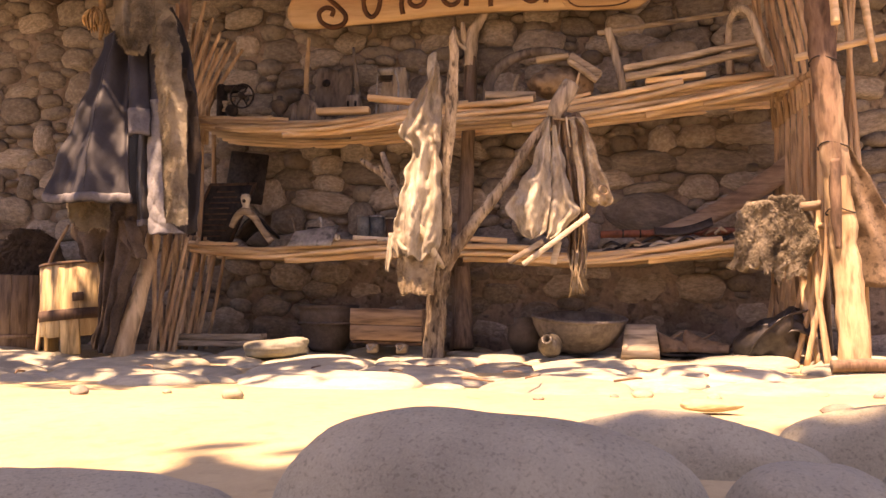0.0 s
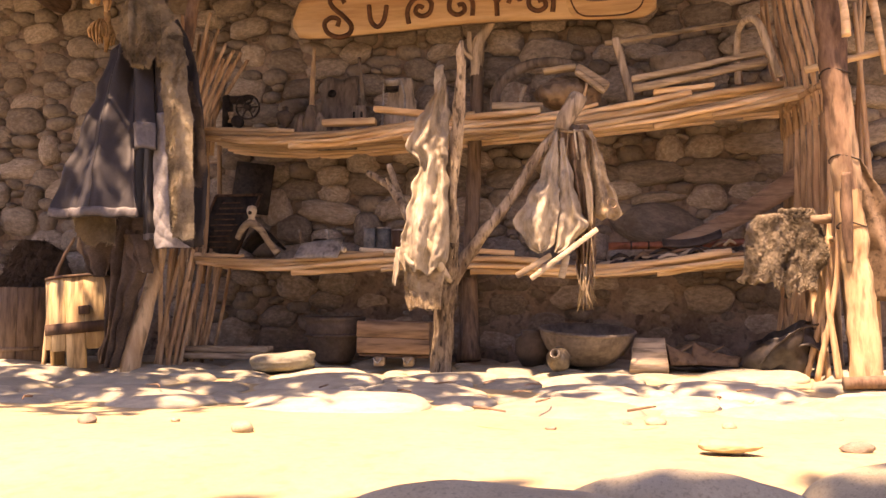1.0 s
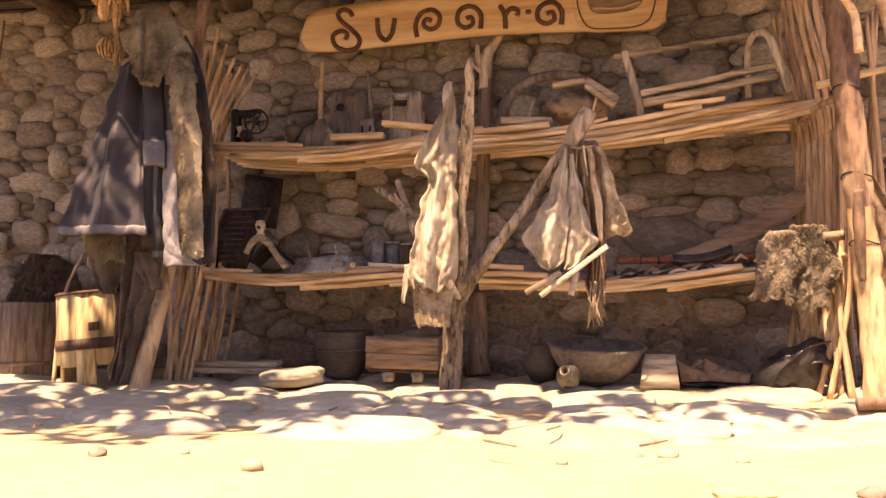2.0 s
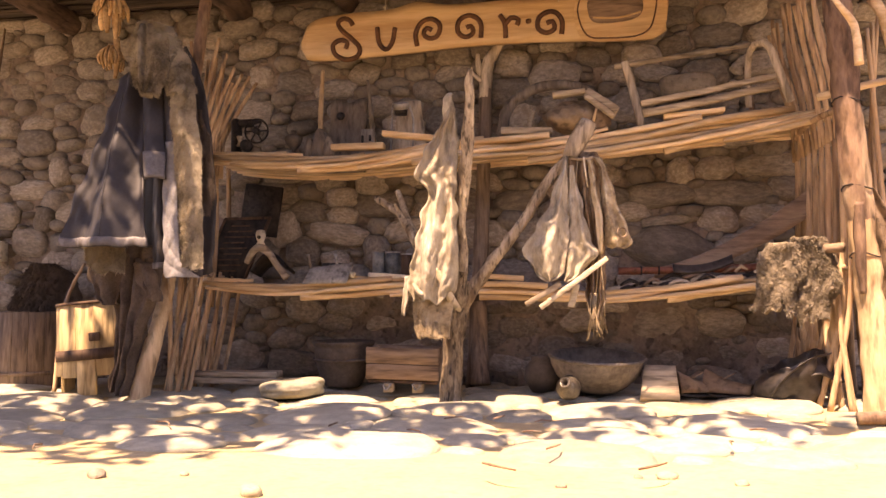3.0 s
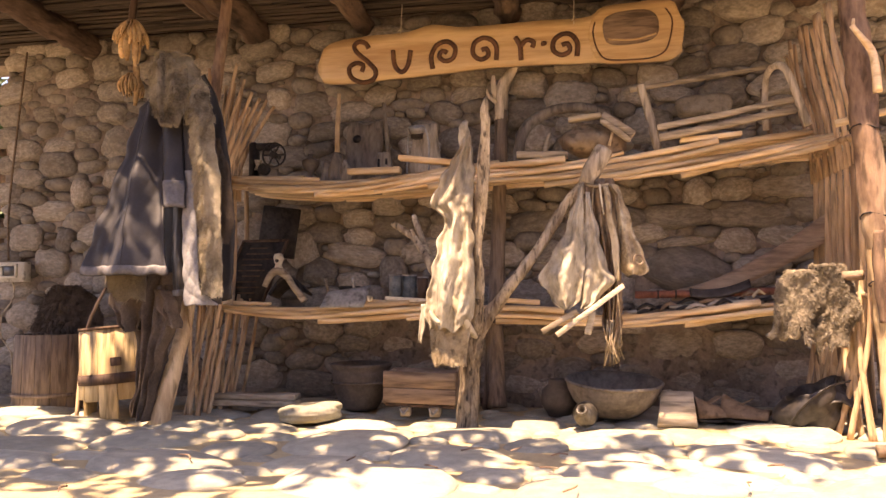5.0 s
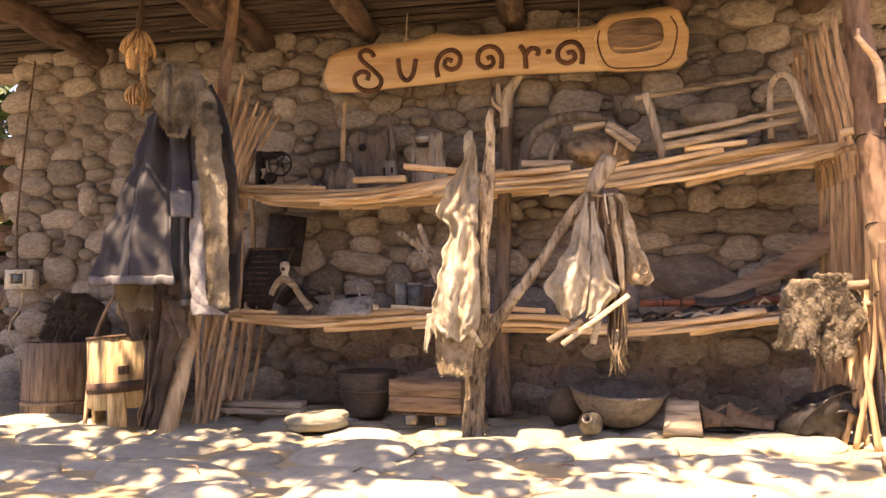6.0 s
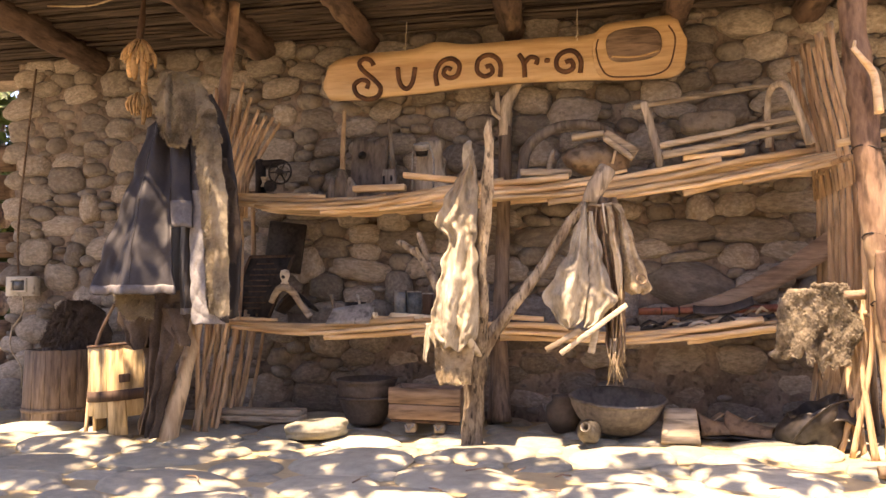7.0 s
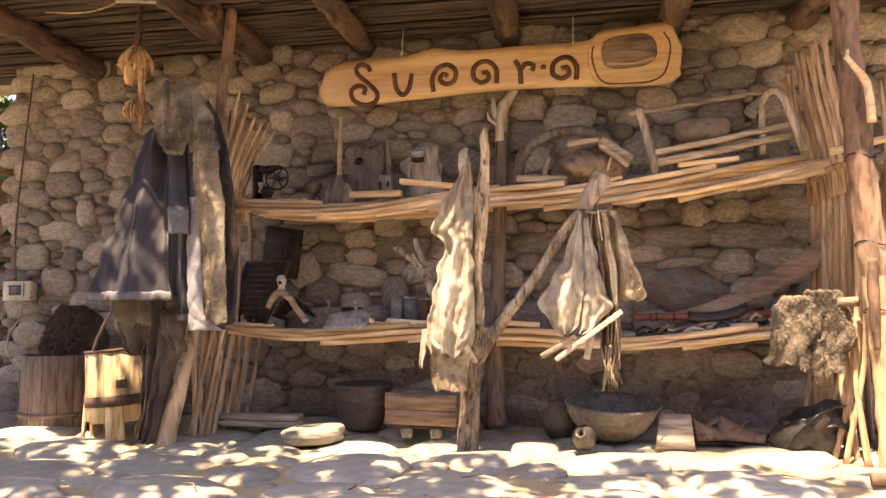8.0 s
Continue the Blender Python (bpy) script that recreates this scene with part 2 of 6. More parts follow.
bmesh.ops.recalc_face_normals(bm, faces=bm.faces)
wall = single("wall_north", bm, M_MUD, (0, 0, 0), "rough wall of river stones set in brown mud", "wall", kind="structure")

# Added out of view: keeps low sky light off the upper north wall.
single("wall_south", board((16, 0.4, 3.0), pose(0, -4.2, 1.4), 0.03, 0.03, 8), M_MUD, (0, -4.2, 0), "unseen mud wall added to hold back low sky light", "wall", kind="structure")
# Added out of view as well, blocks light from the right.
single("wall_east", board((0.4, 1.5, 2.3), pose(3.42, 3.62, 1.05), 0.03, 0.03, 8), M_MUD, (3.42, 3.62, 0), "unseen mud wall added to darken the shelter's right end", "wall", kind="structure")

# ---- roof: reed ceiling and log beams ----
CEIL = 2.17
bm = bmesh.new()
rr = random.Random(3)
for i in range(150):
    x = -4.3 + rr.uniform(0, 0.8)
    y = 2.55 + 1.75 * i / 150 + rr.uniform(-0.01, 0.01)
    while x < 2.9:
        n = rr.uniform(1.2, 2.4)
        z = CEIL + rr.uniform(-0.02, 0.03)
        tilt = rr.uniform(-0.06, 0.06)
        # front reeds stop at x 0.5 so that sun gets in on the right
        if y < 2.67:
            n = min(n, 0.5 + rr.uniform(-0.04, 0.04) - x)
        if n > 0.15:
            tube([(x, y, z, 0.008), (x + n / 2, y + tilt / 2 + rr.uniform(-0.02, 0.02), z + rr.uniform(-0.015, 0.01), 0.011), (x + n, y + tilt, z, 0.007)], 5, 0.5, bm=bm)
        else:
            break
        x += n * rr.uniform(0.6, 0.9)
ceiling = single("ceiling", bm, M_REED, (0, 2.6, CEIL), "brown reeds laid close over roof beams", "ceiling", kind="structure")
# Unseen slab: overlong on the left to add shade, shorter eave right for sun.
bm = board((7.0, 2.15, 0.08), pose(-3.0, 3.635, CEIL + 0.09))
board((2.6, 2.03, 0.08), pose(1.802, 3.695, CEIL + 0.09), bm=bm)
single("roof", bm, M_MUD, (0, 2.6, CEIL + 0.05), "unseen mud slab over the reeds, run past the wall's end for shade", "roof", kind="structure")
for x, r, y0, y1, tag in ((-2.92, 0.075, 2.52, 3.97, "dark"), (-1.93, 0.06, 2.52, 3.55, "pale flaking"), (-1.83, 0.075, 3.3, 4.0, "dark"), (-1.19, 0.062, 2.52, 3.93, "knotty"), (-0.37, 0.07, 2.52, 3.93, "reddish"), (0.48, 0.07, 2.62, 3.93, "reddish"), (1.14, 0.07, 2.62, 3.97, "dark")):
    bm = tube([(x, y0, 2.12, r * 1.05), (x + 0.01, (y0 + y1) / 2, 2.11, r), (x, y1, 2.1, r * 0.95)], 24, 0.04, 0.28, seed=x, ridge=0.12)
    single("roof_beam", bm, M_BEAM, (x, y0, 2.05), tag + " round log under the reed ceiling", "beam", "roof beams")

# ---- wicker shelves ----


def wicker(name, x0, x1, low, high, label, rods, seed, thick):
    """A shelf of long rods that climb across its sagging front edge: low and high give the band's edges as points (x, z)."""
    r = random.Random(seed)
    sh = thing(name, (0, 3.7, low(0)), label, "shelf")
    span = x1 - x0
    for k in range(rods):
        start = x0 - 0.55 * span + (k + r.uniform(-0.2, 0.2)) * 1.5 * span / rods
        stop = start + span * r.uniform(0.5, 0.62)
        a, b = max(start, x0 + r.uniform(-0.03, 0.05)), min(stop, x1 + r.uniform(-0.04, 0.04))
        if b - a < 0.2:
            continue
        pts = []
        for j in range(12):
            x = a + (b - a) * j / 11
            f = (x - start) / (stop - start)
            g = 0.07 + 0.9 * f + 0.03 * math.sin(x * 5 + k * 1.7)
            z = low(x) + (high(x) - low(x)) * g + r.uniform(-0.002, 0.002)
            y = 3.452 + 0.012 * math.sin(x * 7.5 + k * 3.14) + 0.014 * (k % 2) + 0.03 * f + r.uniform(-0.003, 0.003)
            pts.append((x, y, z, thick * (1.15 - 0.5 * j / 11 if k % 2 else 0.65 + 0.5 * j / 11) * r.uniform(0.92, 1.08)))
        part("rod", tube(pts, 8, 0.05, 0.22, seed=k * 3.1), M_ROD, sh)
    for k in range(7):
        y = 3.51 + 0.42 * k / 6
        pts = [(x0 + span * j / 6, y + r.uniform(-0.008, 0.008), high(x0 + span * j / 6) - 0.03 - 0.02 * k / 6, 0.014) for j in range(7)]
        part("deck_rod", tube(pts, 6, 0.2, 0.1, seed=k), M_ROD, sh)
    return sh


def track(points):
    """A smooth height over x through points (x, z)."""
    px, pz = [p[0] for p in points], [p[1] for p in points]

    def at(x):
        x = min(max(x, px[0]), px[-1])
        for i in range(len(px) - 1):
            if x <= px[i + 1]:
                t = (x - px[i]) / (px[i + 1] - px[i])
                m0 = (pz[i + 1] - pz[max(i - 1, 0)]) / (px[i + 1] - px[max(i - 1, 0)]) * (px[i + 1] - px[i])
                m1 = (pz[min(i + 2, len(pz) - 1)] - pz[i]) / (px[min(i + 2, len(pz) - 1)] - px[i]) * (px[i + 1] - px[i])
                return (2 * t ** 3 - 3 * t * t + 1) * pz[i] + (t ** 3 - 2 * t * t + t) * m0 + (3 * t * t - 2 * t ** 3) * pz[i + 1] + (t ** 3 - t * t) * m1
        return pz[-1]
    return at


up_low = track([(-1.8, 1.13), (-1.48, 1.08), (-1.07, 1.06), (-0.53, 1.1), (-0.07, 1.08), (0.44, 1.1), (0.81, 1.14), (1.2, 1.22)])
up_high = track([(-1.8, 1.2), (-1.48, 1.17), (-1.07, 1.15), (-0.53, 1.2), (-0.07, 1.21), (0.45, 1.25), (0.81, 1.28), (1.2, 1.3)])
lo_low = track([(-1.85, 0.51), (-1.36, 0.44), (-0.75, 0.45), (-0.35, 0.44), (0.17, 0.41), (0.81, 0.46), (1.1, 0.47)])
lo_high = track([(-1.85, 0.55), (-1.36, 0.53), (-0.75, 0.54), (-0.34, 0.52), (0.18, 0.48), (0.81, 0.53), (1.1, 0.55)])
wicker("upper_shelf", -1.8, 1.2, up_low, up_high, "long sagging shelf of peeled orange willow rods", 15, 5, 0.0138)
wicker("lower_shelf", -1.85, 1.1, lo_low, lo_high, "lower shelf of peeled orange willow rods", 10, 8, 0.0132)

# ---- posts, forked trunk ----
lpost = thing("left_post", (-1.93, 3.15, 0), "pale peeled log post with a brown upper pole", "post")
part("log", tube([(-1.885, 3.06, -0.02, 0.047), (-1.85, 3.075, 0.16, 0.042), (-1.828, 3.11, 0.3, 0.036), (-1.83, 3.19, 0.5, 0.032), (-1.82, 3.22, 0.9, 0.03)], 14, 0.04, 0.16, ridge=0.1), M_POLE, lpost)
part("pole", tube([(-1.83, 3.24, 0.8, 0.03), (-1.77, 3.27, 1.4, 0.03), (-1.72, 3.3, 1.9, 0.028), (-1.705, 3.31, 2.12, 0.028)], 10, 0.06, 0.14), M_LOG, lpost, "reddish brown pole")
rpost = thing("right_post", (1.15, 3.08, 0), "reddish brown log post, sunlit tone coloured in near its foot", "post")
# The sunlit lower length is coloured in with the paler wood.
part("peeled_foot", tube([(1.165, 3.08, -0.02, 0.054), (1.155, 3.08, 0.25, 0.051), (1.14, 3.08, 0.5, 0.049), (1.122, 3.075, 0.72, 0.047), (1.11, 3.072, 0.88, 0.042)], 22, 0.03, 0.22, ridge=0.08), M_POLE, rpost, "paler foot with sunlight put into its colour")
part("log", tube([(1.124, 3.076, 0.7, 0.042), (1.12, 3.075, 0.76, 0.05), (1.1, 3.07, 1.0, 0.05), (1.06, 3.06, 1.6, 0.049), (1.035, 3.05, 2.12, 0.047)], 22, 0.03, 0.25, ridge=0.1), M_LOG, rpost)
part("bark_flake", tube([(1.105, 3.04, 0.45, 0.01), (1.1, 3.035, 0.6, 0.018), (1.1, 3.035, 0.8, 0.016)], 8, 0.02, 0.6), M_LOG, rpost)
trunk = thing("forked_trunk", (-0.5, 3.2, 0), "dead forked tree trunk with grey furrowed bark", "tree trunk")
part("stem", tube([(-0.505, 3.2, -0.03, 0.048), (-0.497, 3.2, 0.1, 0.04), (-0.49, 3.2, 0.22, 0.038), (-0.474, 3.18, 0.36, 0.043), (-0.458, 3.14, 0.46, 0.034), (-0.44, 3.1, 0.56, 0.026)], 40, 0.01, 0.22, ridge=0.34), M_BARK, trunk)
part("upper_stem", tube([(-0.45, 3.125, 0.5, 0.028), (-0.438, 3.09, 0.6, 0.024), (-0.438, 3.06, 0.78, 0.022), (-0.415, 3.03, 0.94, 0.025), (-0.396, 3.0, 1.13, 0.023), (-0.387, 2.98, 1.26, 0.018), (-0.388, 2.965, 1.32, 0.016), (-0.38, 2.96, 1.375, 0.008)], 28, 0.012, 0.3, ridge=0.22), M_BARE, trunk, "pale upper stem with peeling bark")
part("limb", tube([(-0.475, 3.18, 0.36, 0.036), (-0.44, 3.175, 0.42, 0.032), (-0.341, 3.18, 0.563, 0.026), (-0.193, 3.2, 0.758, 0.022), (-0.069, 3.22, 0.954, 0.022), (0.018, 3.24, 1.05, 0.026), (0.06, 3.26, 1.12, 0.026)], 28, 0.012, 0.24, ridge=0.22), M_BARE, trunk, "pale slanting limb with patchy bark")
part("twig", tube([(-0.52, 3.17, 0.5, 0.024), (-0.6, 3.19, 0.62, 0.022), (-0.656, 3.2, 0.69, 0.02), (-0.755, 3.3, 0.825, 0.018), (-0.875, 3.35, 0.906, 0.015)], 14, 0.015, 0.3, ridge=0.2), M_BARE, trunk)
part("twig", tube([(-0.68, 3.24, 0.73, 0.017), (-0.73, 3.3, 0.84, 0.015), (-0.774, 3.35, 0.94, 0.012)], 12, 0.015, 0.3, ridge=0.2), M_BARE, trunk)
part("snag", tube([(-0.755, 3.3, 0.83, 0.01), (-0.77, 3.28, 0.87, 0.006)], 8, 0.015, 0.3), M_BARE, trunk)

# ---- sign ----
bm = bmesh.new()
top = track([(-1.4, 1.83), (-1.36, 1.93), (-1.17, 1.97), (-0.9, 1.98), (-0.77, 2.01), (-0.6, 1.985), (-0.2, 1.99), (0.05, 1.99), (0.14, 2.03), (0.48, 2.04), (0.51, 1.95)])
bot = track([(-1.4, 1.79), (-1.36, 1.73), (-0.9, 1.735), (-0.4, 1.76), (0.1, 1.75), (0.45, 1.74), (0.51, 1.78)])


def sign_at(u, v):
    x = -1.4 + 1.91 * u
    return (x, 3.79, bot(x) + (top(x) - bot(x)) * v)


sign = thing("hanging_sign", (-0.4, 3.8, 1.74), "varnished pine board sign with burnt curly lettering", "sign")
part("board", sheet(sign_at, 60, 6, -0.03), M_SIGN, sign)

# carved letters, strokes as (x, z)
M_STEEL = mat("worn_steel", (0.18, 0.175, 0.165), (0.42, 0.41, 0.38), 9, rough=0.5, bump=0.3, fine=60, metal=0.2, stain=(0.16, 0.125, 0.09), depth=0.003)
M_IRON = mat("black_iron", (0.018, 0.016, 0.016), (0.06, 0.05, 0.045), 10, rough=0.6, bump=0.4, fine=60, metal=0.4, depth=0.003)
M_DARKWOOD = mat("dark_wood", (0.045, 0.025, 0.017), (0.13, 0.08, 0.05), 5, (4, 4, 0.7), rough=0.75, bump=0.4, fine=16, depth=0.004)
M_BROWNWOOD = mat("brown_board", (0.13, 0.085, 0.056), (0.31, 0.215, 0.145), 5, (0.6, 5, 5), rough=0.75, bump=0.5, fine=14, vary=0.15, stain=(0.38, 0.28, 0.19), depth=0.004)
M_STAVE = mat("honey_stave", (0.38, 0.26, 0.12), (0.64, 0.49, 0.27), 5, (5, 5, 0.6), rough=0.65, bump=0.4, fine=14, vary=0.22, stain=(0.3, 0.19, 0.09), depth=0.004)
M_OLDSTAVE = mat("old_stave", (0.12, 0.086, 0.064), (0.3, 0.225, 0.165), 5, (5, 5, 0.6), rough=0.8, bump=0.5, fine=14, vary=0.2, depth=0.004)
M_CLAY = mat("brown_clay", (0.065, 0.052, 0.043), (0.14, 0.115, 0.094), 6, rough=0.9, bump=0.4, fine=60, stain=(0.055, 0.045, 0.038), depth=0.004, crack=0.12)
M_FUR = mat("grey_brown_fur", (0.14, 0.118, 0.085), (0.4, 0.345, 0.255), 9, rough=0.9, bump=0.3, fine=120, stain=(0.5, 0.44, 0.33), depth=0.004, crack=0, gloss=0.1)
M_HIDE = mat("dried_hide", (0.22, 0.19, 0.14), (0.5, 0.45, 0.35), 8, (1, 1, 0.5), rough=0.6, bump=0.9, fine=40, stain=(0.25, 0.195, 0.125), depth=0.008)
M_HIDE_DARK = mat("brown_hide", (0.1, 0.065, 0.04), (0.26, 0.18, 0.115), 7, rough=0.65, bump=0.6, fine=40, stain=(0.33, 0.26, 0.18), depth=0.008)
M_SKIN = mat("tan_skin", (0.2, 0.15, 0.09), (0.46, 0.37, 0.24), 9, rough=0.7, bump=0.8, fine=50, stain=(0.56, 0.48, 0.34), depth=0.006)
M_TROUSER = mat("brown_wool", (0.06, 0.046, 0.038), (0.15, 0.118, 0.092), 7, rough=0.95, bump=0.4, fine=150, depth=0.003, crack=0, gloss=0.1)
M_LINING = mat("grey_lining", (0.13, 0.13, 0.138), (0.27, 0.268, 0.275), 8, rough=0.6, bump=0.4, fine=90, depth=0.003, crack=0, gloss=0.5)
M_HEM = mat("pale_suede", (0.08, 0.077, 0.082), (0.17, 0.165, 0.172), 8, rough=0.6, bump=0.4, fine=90, depth=0.003, crack=0, gloss=0.5)
M_STRAW = mat("dry_straw", (0.22, 0.165, 0.1), (0.46, 0.37, 0.24), 9, rough=0.8, bump=0.4, fine=50, vary=0.2, depth=0.004)
M_WOOL = mat("dirty_wool", (0.1, 0.08, 0.056), (0.31, 0.26, 0.19), 8, rough=0.95, bump=0.6, fine=60, stain=(0.1, 0.08, 0.06), depth=0.008)
M_CANVAS = mat("brown_canvas", (0.11, 0.075, 0.05), (0.24, 0.17, 0.115), 6, rough=0.95, bump=0.4, fine=90, depth=0.003)
M_PALE = mat("bleached_slat", (0.3, 0.25, 0.18), (0.56, 0.49, 0.37), 6, (0.6, 5, 5), rough=0.8, bump=0.4, fine=14, vary=0.15, depth=0.004)
M_BLUE = mat("blue_tin", (0.05, 0.065, 0.075), (0.22, 0.24, 0.23), 12, rough=0.45, bump=0.2, fine=50, stain=(0.34, 0.31, 0.25))
M_BONE = mat("old_bone", (0.5, 0.43, 0.31), (0.72, 0.65, 0.5), 9, rough=0.6, bump=0.3, fine=50, depth=0.003)
M_RED = mat("red_pipe_paint", (0.14, 0.045, 0.03), (0.26, 0.1, 0.06), 9, rough=0.6, bump=0.3, fine=50)
M_WHITE = mat("aged_plastic", (0.5, 0.46, 0.36), (0.62, 0.58, 0.47), 6, rough=0.5, bump=0.1, fine=60)
M_GLASS = mat("meter_glass", (0.05, 0.05, 0.05), (0.09, 0.09, 0.085), 6, rough=0.15, bump=0.05)
M_LEATHER = mat("black_leather", (0.02, 0.018, 0.017), (0.07, 0.06, 0.055), 9, rough=0.45, bump=0.5, fine=40, depth=0.006)
M_BALL = mat("tarnished_flask", (0.045, 0.04, 0.036), (0.18, 0.16, 0.13), 9, rough=0.35, bump=0.3, fine=50, metal=0.5)
M_BOWL = mat("dusty_bowl", (0.1, 0.084, 0.069), (0.2, 0.172, 0.142), 5, rough=0.85, bump=0.5, fine=40, stain=(0.08, 0.065, 0.054), depth=0.005, crack=0.3)


def stroke(points, y, r):
    return tube([(x, y, z, r) for x, z in points], 8, 0.012)


for name, pts in (("letter_S", [(-1.112, 1.904), (-1.132, 1.935), (-1.167, 1.945), (-1.194, 1.924), (-1.175, 1.883), (-1.114, 1.828), (-1.074, 1.779), (-1.085, 1.735), (-1.143, 1.719), (-1.205, 1.747), (-1.222, 1.800), (-1.184, 1.828), (-1.143, 1.814), (-1.152, 1.778)]),
                  ("letter_u", [(-0.978, 1.884), (-0.967, 1.801), (-0.930, 1.763), (-0.896, 1.797), (-0.881, 1.877)]),
                  ("letter_p", [(-0.760, 1.769), (-0.768, 1.839), (-0.737, 1.897), (-0.681, 1.912), (-0.640, 1.876), (-0.651, 1.821), (-0.693, 1.807), (-0.726, 1.834), (-0.709, 1.864), (-0.681, 1.851)]),
                  ("letter_a", [(-0.423, 1.794), (-0.420, 1.861), (-0.445, 1.903), (-0.490, 1.918), (-0.537, 1.892), (-0.543, 1.834), (-0.503, 1.803), (-0.463, 1.823), (-0.474, 1.859), (-0.499, 1.852)]),
                  ("letter_r", [(-0.293, 1.784), (-0.298, 1.864), (-0.322, 1.909)]),
                  ("letter_r_arm", [(-0.300, 1.853), (-0.264, 1.891), (-0.227, 1.877), (-0.236, 1.849)]),
                  ("letter_a", [(-0.008, 1.788), (-0.004, 1.856), (-0.036, 1.904), (-0.085, 1.907), (-0.124, 1.876), (-0.125, 1.824), (-0.082, 1.799), (-0.043, 1.819), (-0.053, 1.857), (-0.083, 1.850)])):
    part(name, stroke(pts, 3.761, 0.0135), M_BURNT, sign, "dark burnt carved letter")
dot = pebble(2)
bmesh.ops.transform(dot, matrix=Matrix.Translation((-0.175, 3.755, 1.865)) @ Matrix.Diagonal((0.015, 0.008, 0.013, 1)), verts=dot.verts)
part("carved_dot", dot, M_BURNT, sign)
plate_top = track([(0.055, 1.9), (0.075, 1.985), (0.12, 2.03), (0.3, 2.045), (0.44, 2.055), (0.475, 2.04), (0.5, 1.97), (0.522, 1.93)])
plate_low = track([(0.055, 1.87), (0.075, 1.79), (0.11, 1.75), (0.3, 1.738), (0.44, 1.742), (0.485, 1.76), (0.51, 1.82), (0.522, 1.89)])
part("emblem_plate", sheet(lambda u, v: (0.055 + 0.467 * u, 3.783 - 0.006 * math.sin(3.14 * u) * math.sin(3.14 * v), plate_low(0.055 + 0.467 * u) + (plate_top(0.055 + 0.467 * u) - plate_low(0.055 + 0.467 * u)) * v), 40, 8, -0.028), M_SIGN, sign, "raised pine plate with a wavy edge")
part("emblem_outline", tube([(x, 3.752, z, 0.004) for x, z in [(0.086, 1.956), (0.074, 1.906), (0.094, 1.815), (0.136, 1.761), (0.232, 1.750), (0.359, 1.753), (0.428, 1.787), (0.457, 1.868), (0.464, 1.945), (0.434, 2.003)]], 6, 0.02), M_BURNT, sign)
loaf = pebble(5, 4, 3.2, 0.08)
bmesh.ops.transform(loaf, matrix=Matrix.Translation((0.26, 3.75, 1.915)) @ pose(0, 0, 0, 0, -4, 0) @ Matrix.Diagonal((0.142, 0.014, 0.086, 1)), verts=loaf.verts)
emblem = part("carved_emblem", loaf, M_BROWNWOOD, sign, "raised brown oval carving")
part("emblem_groove", tube([(x, y - 0.004, z, 0.005) for (x, z), y in zip([(0.15, 1.857), (0.275, 1.846), (0.385, 1.872)], (3.744, 3.737, 3.744))], 6, 0.02), M_SIGN, emblem)
for x, z in ((-0.935, 1.99), (-0.02, 1.98)):
    st = part("string", tube([(x, 3.76, z - 0.02, 0.0025), (x + 0.002, 3.775, z + 0.1, 0.0025), (x + 0.004, 3.79, 2.17, 0.0025)], 5, 0.05), M_BONE, sign, "thin pale string with a knot")
    part("knot", tube([(x - 0.012, 3.757, z - 0.004, 0.002), (x, 3.755, z + 0.006, 0.005), (x + 0.013, 3.757, z + 0.01, 0.002)], 5, 0.01), M_BONE, st)

# ---- side wicker panels ----


def side_panel(name, x, y0, y1, label, n, seed):
    """Bowed sticks that close a shelf's end in the plane of x: crossing feet below the shelf, a stepped row of tops above it."""
    r = random.Random(seed)
    p = thing(name, (x, y0, 0), label, "wicker panel")
    for i in range(n):
        y, way = y0 + (y1 - y0) * i / (n - 1), 1 if i % 2 else -1
        pts = [(x - 0.035 + way * 0.03 + r.uniform(-0.02, 0.02), y - way * 0.06, -0.02, 0.014), (x - 0.01 - way * 0.012, y, 0.4, 0.0135), (x + 0.02 + way * 0.012, y + way * 0.04, 0.8, 0.0125), (x + 0.02, y + way * 0.03, 1.18, 0.011)]
        part("stick", tube([(q[0], q[1], q[2], q[3] * r.uniform(0.75, 1.15)) for q in pts], 8, 0.06, 0.2, seed=i), M_STICK, p)
    for i in range(n - 3):
        y, way = y0 + 0.06 + (y1 - y0 - 0.06) * i / (n - 4), 1 if i % 2 else -1
        top = 1.79 + r.uniform(-0.04, 0.03)
        pts = [(x + 0.015, y, 1.1, 0.0105), (x - 0.01 + way * 0.012, y - 0.01, 1.34, 0.0105), (x - 0.05 + way * 0.012, y + r.uniform(-0.02, 0.02), 1.56, 0.01), (x - 0.075 + r.uniform(-0.01, 0.01), y + 0.02, top, 0.009)]
        part("stick", tube(pts, 8, 0.05, 0.2, seed=i + 50), M_STICK, p)
    for z in (0.55, 1.2):
        part("cross_stick", tube([(x + 0.02, y0 - 0.05, z, 0.014), (x - 0.02, (y0 + y1) / 2, z + 0.02, 0.014), (x + 0.02, y1, z, 0.012)], 7, 0.1, 0.1), M_STICK, p)
    return p


side_panel("right_wicker_panel", 1.1, 3.17, 3.84, "close row of bowed hazel sticks beside the post", 17, 9)
lw = thing("left_wicker_panel", (-1.8, 3.26, 0), "crossing hazel sticks closing the shelf's end", "wicker panel")
rl = random.Random(6)
